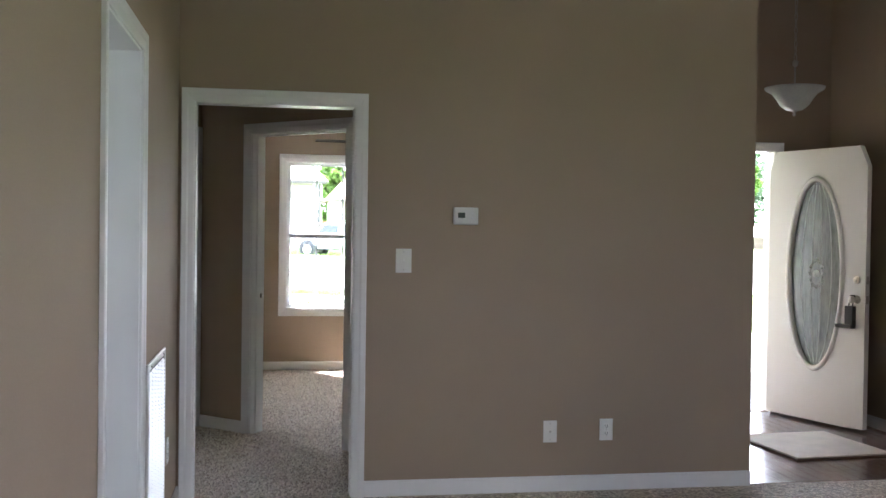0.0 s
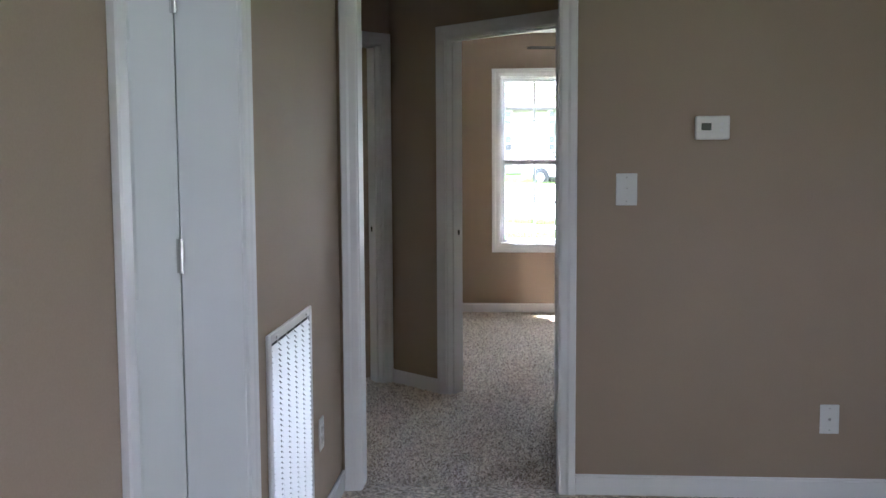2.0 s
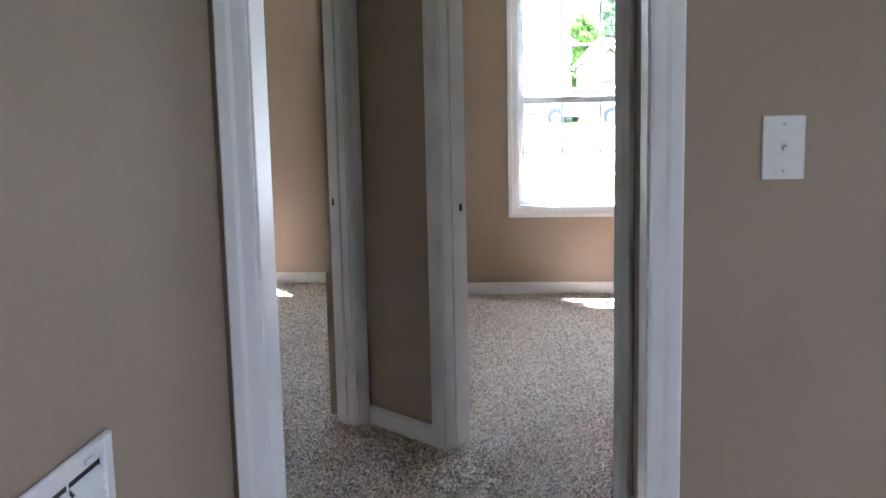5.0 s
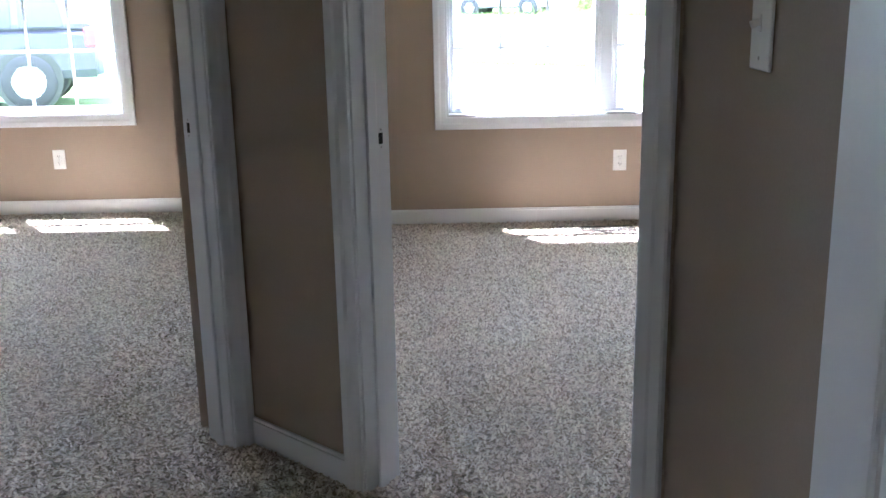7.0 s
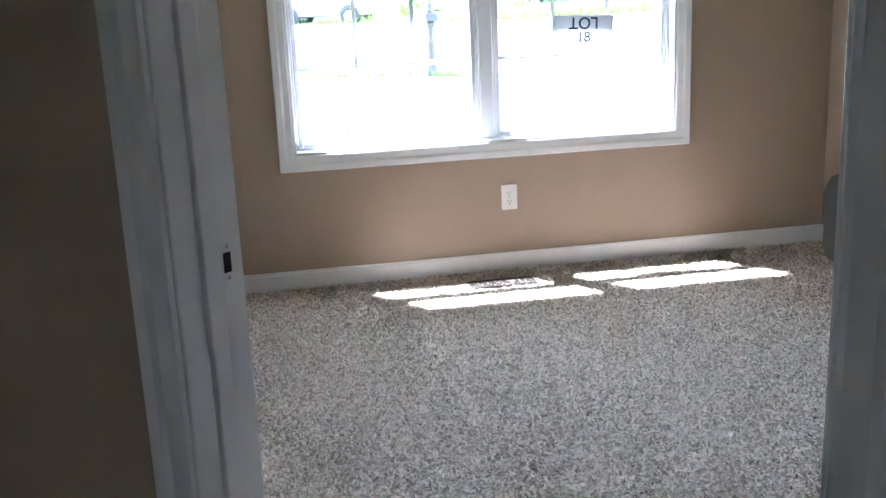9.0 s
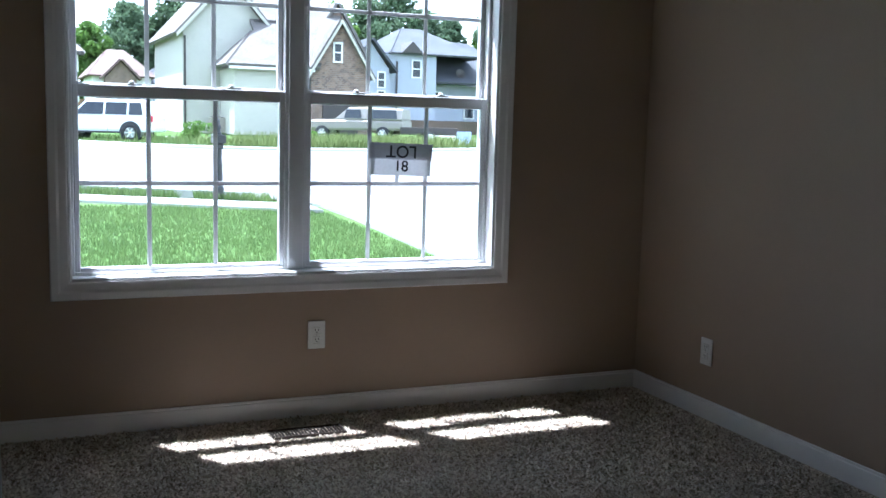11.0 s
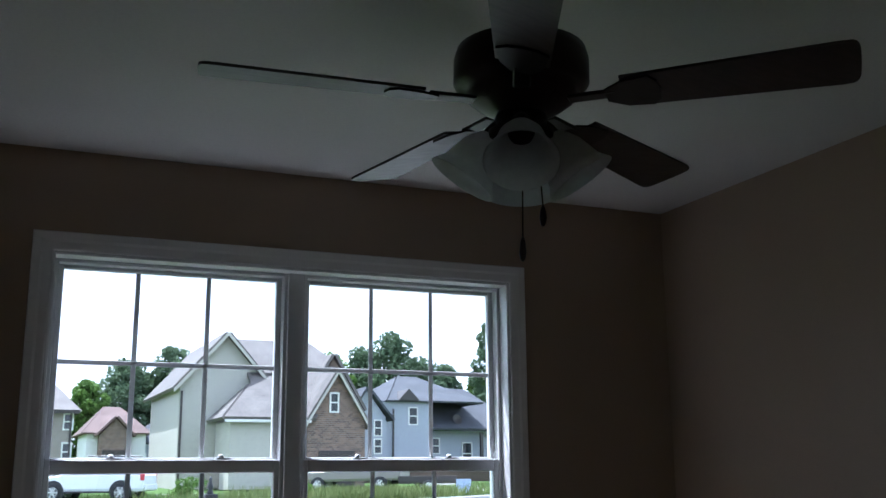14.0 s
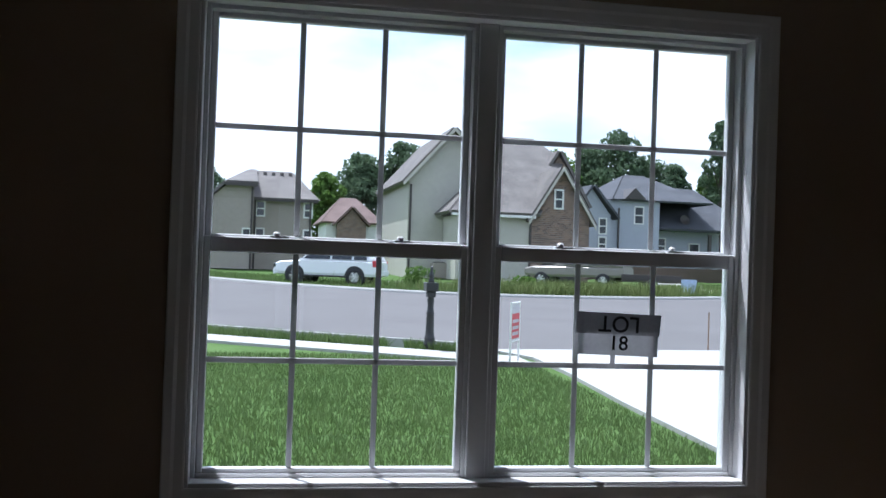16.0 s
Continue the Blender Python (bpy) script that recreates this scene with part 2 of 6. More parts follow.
def brick_material():
    m = bpy.data.materials.new("brown_brick")
    m.use_nodes = True
    n, l = m.node_tree.nodes, m.node_tree.links
    b = n["Principled BSDF"]
    b.inputs["Roughness"].default_value = 0.9
    tc = n.new("ShaderNodeTexCoord")
    mp = n.new("ShaderNodeMapping")
    mp.inputs["Rotation"].default_value = (radians(90), 0, 0)
    br = n.new("ShaderNodeTexBrick")
    br.inputs["Color1"].default_value = (0.23, 0.15, 0.11, 1)
    br.inputs["Color2"].default_value = (0.10, 0.068, 0.055, 1)
    br.inputs["Mortar"].default_value = (0.26, 0.235, 0.21, 1)
    br.inputs["Scale"].default_value = 2.2
    br.inputs["Bias"].default_value = -0.1
    l.new(tc.outputs["Object"], mp.inputs["Vector"])
    l.new(mp.outputs["Vector"], br.inputs["Vector"])
    l.new(br.outputs["Color"], b.inputs["Base Color"])
    return m


let_through(M_LEAF2, 0.4)
M_BRICK = brick_material()

# ---- mesh helpers ----


def box(bm, x0, x1, y0, y1, z0, z1, m=None):
    c = ((x0 + x1) / 2, (y0 + y1) / 2, (z0 + z1) / 2)
    s = (abs(x1 - x0), abs(y1 - y0), abs(z1 - z0))
    mm = Matrix.Translation(c) @ Matrix.Diagonal((*s, 1))
    if m is not None:
        mm = m @ mm
    return bmesh.ops.create_cube(bm, size=1.0, matrix=mm)["verts"]


def soft_box(bm, x0, x1, y0, y1, z0, z1, r=0.004, seg=2, m=None):
    vs = box(bm, x0, x1, y0, y1, z0, z1, m)
    es = list({e for v in vs for e in v.link_edges})
    bmesh.ops.bevel(bm, geom=es, offset=r, segments=seg, affect="EDGES", profile=0.6)


def lathe(bm, profile, seg=24, m=None):
    """A surface of revolution round z from (radius, height) pairs."""
    rings = []
    for r, z in profile:
        ring = []
        for i in range(seg):
            a = 2 * math.pi * i / seg
            co = Vector((r * math.cos(a), r * math.sin(a), z))
            ring.append(bm.verts.new(m @ co if m is not None else co))
        rings.append(ring)
    for a, b in zip(rings, rings[1:]):
        for i in range(seg):
            j = (i + 1) % seg
            bm.faces.new((a[i], a[j], b[j], b[i]))
    for ring, flip in ((rings[0], True), (rings[-1], False)):
        bm.faces.new(ring[::-1] if flip else ring)


def tube(bm, a, b, r0, r1=None, seg=10):
    a, b = Vector(a), Vector(b)
    d = b - a
    m = Matrix.Translation(a) @ d.to_track_quat("Z", "Y").to_matrix().to_4x4()
    lathe(bm, [(r0, 0), (r0 if r1 is None else r1, d.length)], seg, m)


def poly(bm, pts, m=None):
    return bm.faces.new([bm.verts.new(m @ Vector(p) if m is not None else p) for p in pts])


def slab(bm, pts, offset):
    """A flat polygon given thickness along offset."""
    off = Vector(offset)
    low = [bm.verts.new(p) for p in pts]
    high = [bm.verts.new(Vector(p) + off) for p in pts]
    bm.faces.new(low[::-1])
    bm.faces.new(high)
    for i in range(len(pts)):
        j = (i + 1) % len(pts)
        bm.faces.new((low[i], low[j], high[j], high[i]))


def part(name, bm, mt, parent=None, label="", smooth=False):
    bmesh.ops.recalc_face_normals(bm, faces=bm.faces)
    me = bpy.data.meshes.new(name)
    bm.to_mesh(me)
    bm.free()
    me.materials.append(mt)
    if smooth:
        me.polygons.foreach_set("use_smooth", [True] * len(me.polygons))
    ob = new(name, me)
    if parent is not None:
        ob.parent = parent
    if label:
        ob["label"] = label
    return ob


def thing(name, label, category, m=None, group="", kind=""):
    ob = new(name)
    if m is not None:
        ob.matrix_basis = m
    return tagged(ob, label, category, group, kind)


def structure(name, bm, mt, label="", category=""):
    return tagged(part(name, bm, mt), label, category, kind="structure")


def frame2d(p0, p1):
    """A frame with x along p0 to p1 on the plan, y to its left, z up."""
    d = Vector((p1[0] - p0[0], p1[1] - p0[1], 0))
    a = math.atan2(d.y, d.x)
    return Matrix.Translation((p0[0], p0[1], 0)) @ Matrix.Rotation(a, 4, "Z"), d.length


def wall(name, p0, p1, thick, z1, openings=(), z0=0.0, mt=None, label=""):
    """A wall whose face runs from p0 to p1, its thickness to the left; openings (s0, s1, za, zb) go through it."""
    m, length = frame2d(p0, p1)
    bm = bmesh.new()
    s = 0.0
    for s0, s1, za, zb in sorted(openings):
        if za == 0:
            s0, s1, zb = s0 - 0.0195, s1 + 0.0195, zb + 0.0195
        box(bm, s, s0, 0, thick, z0, z1, m)
        if za > z0:
            box(bm, s0, s1, 0, thick, z0, za, m)
        if zb < z1:
            box(bm, s0, s1, 0, thick, zb, z1, m)
        s = s1
    box(bm, s, length, 0, thick, z0, z1, m)
    return structure(name, bm, mt or M_WALL, label or "tan painted drywall wall with light texture", "wall")


def baseboard(p0, p1, h=0.085):
    """A skirting board proud of the face p0 to p1, on its right side."""
    m, length = frame2d(p0, p1)
    bm = bmesh.new()
    soft_box(bm, 0, length, -0.013, -0.001, 0.0, h - 0.012, 0.002, 1, m)
    soft_box(bm, 0, length, -0.010, -0.001, h - 0.012, h, 0.004, 2, m)
    return structure("baseboard", bm, M_TRIM, "white painted wooden baseboard at the foot of the wall", "baseboard")


def casing_board(bm, m, a, b, width, out):
    """A moulded board from a to b in the wall's x-z plane; out: side of the wall it stands proud of."""
    a, b = Vector(a), Vector(b)
    d = (b - a).normalized()
    n = Vector((-d.y, d.x))
    prof = ((0, 0.0), (0, 0.009), (0.006, 0.011), (width * 0.45, 0.013), (width * 0.6, 0.017), (width - 0.004, 0.018), (width, 0.014), (width, 0.0))
    ends = []
    for p, miter in ((a, -1), (b, 1)):
        ends.append([bm.verts.new(m @ Vector(((p + n * u + d * miter * u * casing_board.miter[0 if miter < 0 else 1]).x, out * v, (p + n * u + d * miter * u * casing_board.miter[0 if miter < 0 else 1]).y))) for u, v in prof])
    k = len(prof)
    for i in range(k):
        j = (i + 1) % k
        bm.faces.new((ends[0][i], ends[0][j], ends[1][j], ends[1][i]))
    bm.faces.new(ends[0][::-1])
    bm.faces.new(ends[1])


casing_board.miter = (0, 0)


def door_frame(name, p0, p1, s0, s1, top, thick, faces=("front", "back"), width=0.066, strike=None, hinges=None, label=""):
    """Jambs, stops and mitred casings of a doorless opening s0 to s1 in a wall p0 to p1."""
    m, _ = frame2d(p0, p1)
    t = tagged(new(name), label or "white painted wooden door frame without a door", "door frame", kind="structure")
    for a, b in ((s0 - 0.019, s0), (s1, s1 + 0.019)):
        bm = bmesh.new()
        soft_box(bm, a, b, -0.002, thick + 0.002, 0, top + 0.019, 0.002, 1, m)
        part("jamb", bm, M_TRIM, t)
    bm = bmesh.new()
    soft_box(bm, s0, s1, -0.002, thick + 0.002, top, top + 0.019, 0.002, 1, m)
    part("head_jamb", bm, M_TRIM, t)
    if strike is not None:
        mid = thick * 0.5
        for a, b in ((s0, s0 + 0.011), (s1 - 0.011, s1)):
            bm = bmesh.new()
            soft_box(bm, a, b, mid - 0.018, mid + 0.014, 0, top, 0.003, 2, m)
            part("door_stop", bm, M_TRIM, t)
        bm = bmesh.new()
        soft_box(bm, s0 + 0.011, s1 - 0.011, mid - 0.018, mid + 0.014, top - 0.011, top, 0.003, 2, m)
        part("door_stop", bm, M_TRIM, t)
    for face in faces:
        y, out = (-0.002, -1) if face == "front" else (thick + 0.002, 1)
        mm = m @ Matrix.Translation((0, y, 0))
        r = 0.006
        for a, b, miter in (((s0 - r, 0), (s0 - r, top + r), (0, 1)), ((s1 + r, top + r), (s1 + r, 0), (1, 0))):
            bm = bmesh.new()
            casing_board.miter = miter
            casing_board(bm, mm, a, b, width, out)
            part("side_casing", bm, M_TRIM, t)
        bm = bmesh.new()
        casing_board.miter = (1, 1)
        casing_board(bm, mm, (s0 - r, top + r), (s1 + r, top + r), width, out)
        part("head_casing", bm, M_TRIM, t)
    if strike is not None:
        side, z = strike
        y0 = thick * 0.5 + 0.018
        x = s0 if side == "start" else s1
        sg = 1 if side == "start" else -1
        bm = bmesh.new()
        soft_box(bm, x, x + sg * 0.0015, y0, y0 + 0.032, z - 0.029, z + 0.029, 0.0006, 1, m)
        pl = part("strike_plate", bm, M_TRIM, t, "painted strike plate")
        bm = bmesh.new()
        box(bm, x + sg * 0.0016, x + sg * 0.0022, y0 + 0.007, y0 + 0.021, z - 0.014, z + 0.014, m)
        part("latch_hole", bm, M_SLOT_SHADE, pl, "latch hole, its shade put in as dark colour")
        for dz in (-0.022, 0.022):
            bm = bmesh.new()
            lathe(bm, [(0.003, 0), (0.0025, 0.001)], 8, m @ Matrix.Translation((x + sg * 0.0015, y0 + 0.016, z + dz)) @ Matrix.Rotation(sg * math.pi / 2, 4, "Y"))
            part("screw", bm, M_STEEL, pl)
    if hinges is not None:
        side, zs = hinges
        x = s0 if side == "start" else s1
        sg = 1 if side == "start" else -1
        for z in zs:
            bm = bmesh.new()
            ys, pts = thick - 0.004, []
            for i in range(7):
                a = math.pi / 2 * i / 6
                pts.append((ys - 0.019 - 0.016 * math.sin(a), z + 0.029 + 0.016 * math.cos(a)))
            for i in range(7):
                a = math.pi / 2 * i / 6
                pts.append((ys - 0.019 - 0.016 * math.cos(a), z - 0.029 - 0.016 * math.sin(a)))
            pts += [(ys, z - 0.045), (ys, z + 0.045)]
            slab(bm, [m @ Vector((x, p, q)) for p, q in pts], m.to_3x3() @ Vector((sg * 0.002, 0, 0)))
            leaf = part("hinge_leaf", bm, M_STEEL, t, "satin nickel hinge leaf with empty screw holes")
            bm = bmesh.new()
            free = [(x, z - 0.045), (x + sg * 0.020, z - 0.045), (x + sg * 0.031, z - 0.040), (x + sg * 0.036, z - 0.029), (x + sg * 0.036, z + 0.029), (x + sg * 0.031, z + 0.040), (x + sg * 0.020, z + 0.045), (x, z + 0.045)]
            slab(bm, [m @ Vector((p, thick + 0.003, q)) for p, q in free], m.to_3x3() @ Vector((0, 0.002, 0)))
            lathe(bm, [(0.0055, -0.046), (0.0055, 0.046)], 10, m @ Matrix.Translation((x, thick + 0.007, z)))
            part("free_leaf", bm, M_STEEL, t, "free half of the bare hinge, swung out")
            for dy, dz in ((-0.008, 0.031), (-0.022, 0.0), (-0.008, -0.031)):
                bm = bmesh.new()
                lathe(bm, [(0.004, 0), (0.004, 0.0008)], 10, m @ Matrix.Translation((x + sg * 0.002, ys + dy, z + dz)) @ Matrix.Rotation(sg * math.pi / 2, 4, "Y"))
                part("screw_hole", bm, M_SLOT_SHADE, leaf)
    return t


# ---- plan ----
W = 4.8           # inner face of the front wall
WL = 5.27         # the same in the other bedroom, which reaches further out
CEIL = 2.445
C = Vector((-0.52, 2.0))
U = Vector((math.cos(radians(-42.5)), math.sin(radians(-42.5))))   # along the bedroom door's wall
V = Vector((-math.cos(radians(47.5)), -math.sin(radians(47.5))))   # along the other door's wall
D2A, D2B = 0.495, 1.295
D3A, D3B = 0.075, 0.855
TOP = 2.03
LX = -0.485        # living room's side wall
FX = 2.63         # end of the living room wall
HX = 0.492         # hall side wall


def plan(s, d=U):
    p = C + d * s
    return (p.x, p.y)


def ground_z(y):
    return -0.35 + 0.0155 * (min(y, 120) - 5)

# ---- large structure ----
HIGH = 4.0
wall("wall_living", (LX - 0.16, 0), (FX, 0), 0.115, HIGH, [(-0.399 - LX + 0.16, 0.399 - LX + 0.16, 0, TOP)])
wall("wall_side", (LX, -8), (LX, 0), 0.16, HIGH, [(5.80, 6.56, 0, TOP)])
wall("wall_rear", (4.35, -8), (LX, -8), 0.12, HIGH)
# its opening is unseen, made for the added fill lamp
wall("wall_foyer_side", (4.35, 2.15), (4.35, -8), 0.12, HIGH, [(6.25, 7.65, 0.95, 2.25)])
wall("wall_entry", (2.779, 2.15), (4.47, 2.15), 0.15, HIGH, [(0.191, 1.101, 0, 2.06)])
wall("wall_bedroom_right", (2.664, W), (2.664, 1.05), 0.115, HIGH)
wall("wall_foyer_left", (FX - 0.115, 1.05), (FX - 0.115, 0.115), 0.115, HIGH)
wall("wall_front", (-0.50, W), (2.95, W), 0.17, 2.75, [(0.099 + 0.50, 1.881 + 0.50, 0.605, 2.074)])
wall("wall_front_other", (-4.1, WL), (-0.50, WL), 0.17, 2.75, [(-3.62 + 4.1, -1.838 + 4.1, 0.605, 2.074)])
wall("wall_hall_right", (HX, plan(1.373)[1]), (HX, 0.115), 0.10, 2.6)
wall("wall_bedroom_door", plan(0), plan(1.373), 0.115, 2.6, [(D2A, D2B, 0, TOP)])
wall("wall_other_door", plan(1.0, V), plan(0), 0.115, 2.6, [(1.0 - D3B, 1.0 - D3A, 0, TOP)])
wall("wall_bedroom_back", (2.664, 1.16), (0.56, 1.16), 0.115, 2.6)
wall("wall_partition", (-0.50, WL), (-0.50, 2.10), -0.20, 2.6)
bm = bmesh.new()
nn = Vector((-U.y, U.x))
q = [C + nn * 0.002 - U * 0.002, C + nn * 0.115, C + nn * 0.17 - U * 0.02, C - U * 0.16 + nn * 0.11, C - U * 0.115]
slab(bm, [(p.x, p.y, 0) for p in q], (0, 0, 2.6))
structure("wall_corner", bm, M_WALL, "tan painted wall corner between two doorways", "wall")
wall("wall_hall_left", (plan(1.0, V)[0] - 0.02, 0.115), (plan(1.0, V)[0] - 0.02, plan(1.0, V)[1] + 0.05), 0.115, 2.6)
# unseen wall, added to stop outdoor light leaking into the hall
wall("wall_hall_leak_stop", (-1.33, 0), (LX - 0.16, 0), 0.115, 2.6)
wall("wall_other_back", (plan(1.0, V)[0] - 0.1, 1.28), (-4.1, 1.28), 0.115, 2.6)
wall("wall_other_side", (-4.0, 1.2), (-4.0, WL), 0.1, 2.6)
wall("wall_side_room_back", (-3.2, -4.0), (LX - 0.16, -4.0), -0.1, 2.6)
wall("wall_side_room_end", (-3.2, -4.0), (-3.2, -0.9), 0.1, 2.6)
wall("wall_side_room_front", (-3.2, -1.1), (LX - 0.16, -1.1), 0.1, 2.6)


def plate(name, x0, x1, y0, y1, z0, z1, mt, label, category):
    bm = bmesh.new()
    box(bm, x0, x1, y0, y1, z0, z1)
    return structure(name, bm, mt, label, category)


plate("floor_living", LX - 0.16, 4.47, -8.1, 0.03, -0.2, 0.0, M_CARPET, "beige and brown flecked frieze carpet", "floor")
plate("floor_bedrooms", -4.1, FX - 0.02, 0.03, W + 0.01, -0.2, 0.0, M_CARPET, "beige and brown flecked frieze carpet", "floor")
plate("floor_other_bay", -4.1, -0.60, W + 0.01, WL + 0.01, -0.2, 0.0, M_CARPET, "beige and brown flecked frieze carpet", "floor")
plate("floor_side_room", -3.3, LX - 0.16, -4.1, -0.9, -0.2, 0.0, M_CARPET, "beige carpet of the side room", "floor")
plate("floor_bedroom_end", FX - 0.02, 2.779, 2.30, W + 0.01, -0.2, 0.0, M_CARPET, "beige and brown flecked frieze carpet", "floor")
entry_floor = plate("floor_entry", FX - 0.02, 4.47, 0.03, 2.30, -0.2, -0.012, M_MATBACK, "dark hardwood plank floor in the entry", "floor")
plate("ceiling_living", LX - 0.16, 4.47, -8.1, 2.30, HIGH, HIGH + 0.15, M_CEIL, "white textured ceiling", "ceiling")
plate("ceiling_bedrooms", -4.1, 2.664, 0.115, W, CEIL, CEIL + 0.12, M_CEIL, "white lightly textured ceiling", "ceiling")
plate("ceiling_other_bay", -4.1, -0.60, W, WL, CEIL, CEIL + 0.12, M_CEIL, "white lightly textured ceiling", "ceiling")
plate("ceiling_side_room", -3.3, LX - 0.16, -4.1, -0.9, 2.6, 2.7, M_CEIL, "white ceiling of the side room", "ceiling")
plate("eave_other", -5.0, -0.5, WL + 0.172, WL + 0.38, 2.62, 2.74, M_HTRIM, "white boxed eave above the windows", "eave")
plate("eave", -0.5, 2.95, W + 0.172, W + 0.38, 2.62, 2.74, M_HTRIM, "white boxed eave above the windows", "eave")
# unseen plates in place of the house's own roof, added to block the sun
plate("sun_block_roof_porch", 2.67, 5.2, 2.31, W + 0.74, 2.76, 2.9, M_ROOFB, "unseen roof plate over the porch, keeps the sun out", "roof")
plate("sun_block_roof_other", -5.0, -0.5, W + 0.384, WL + 0.38, 2.76, 2.9, M_ROOFB, "unseen roof plate over the other bedroom, keeps the sun out", "roof")
plate("sun_block_roof", -5.0, 2.66, 0.1, W + 0.38, 2.76, 2.9, M_ROOFB, "unseen roof plate over the front rooms, keeps the sun out", "roof")
# unseen slab, added so light bounced into the side opening isn't lawn green
plate("bounce_slab", 4.55, 9.5, -9.0, 2.0, -0.32, -0.06, M_CONC, "unseen pale slab added to keep bounced light from turning green", "patio")
plate("porch_slab", 2.80, 5.0, 2.31, 5.1, -0.30, -0.05, M_CONC, "pale concrete porch slab", "porch")

for a, b in (((LX, 0), (-0.472, 0)), ((0.472, 0), (FX, 0)), ((LX, -1.36), (LX, -0.013)), ((LX, -8), (LX, -2.28)), ((4.35, 2.14), (4.35, -8)),
             ((3.96, 2.15), (4.337, 2.15)), ((-4, WL), (-0.713, WL)), ((-0.487, W), (2.651, W)), ((2.664, W), (2.664, 1.16)), ((HX, 1.05), (HX, 0.19)),
             (plan(0.0), plan(D2A - 0.073)), ((2.66, 1.16), (0.6, 1.16)), ((-0.70, 2.2), (-0.70, WL))):
    baseboard(a, b)

door_frame("door_frame_living", (LX - 0.16, 0), (FX, 0), -0.399 - LX + 0.16, 0.399 - LX + 0.16, TOP, 0.115, label="white painted cased opening between living room and hall")
door_frame("door_frame_bedroom", plan(0), plan(1.373), D2A, D2B, TOP, 0.115, strike=("start", 0.94), hinges=("end", (0.27, 1.06, 1.78)), label="white door frame with strike plate and bare hinges, no door hung")
door_frame("door_frame_other", plan(1.0, V), plan(0), 1.0 - D3B, 1.0 - D3A, TOP, 0.115, strike=("end", 0.94), label="white painted door frame of the other bedroom, no door hung")
door_frame("door_frame_side", (LX, -8), (LX, 0), 5.80, 6.56, TOP, 0.16, faces=("front",), label="white painted door frame in the living room's side wall")
door_frame("door_frame_entry", (2.779, 2.15), (4.47, 2.15), 0.191, 1.101, 2.06, 0.15, faces=("front",), label="white painted frame of the open entry door")


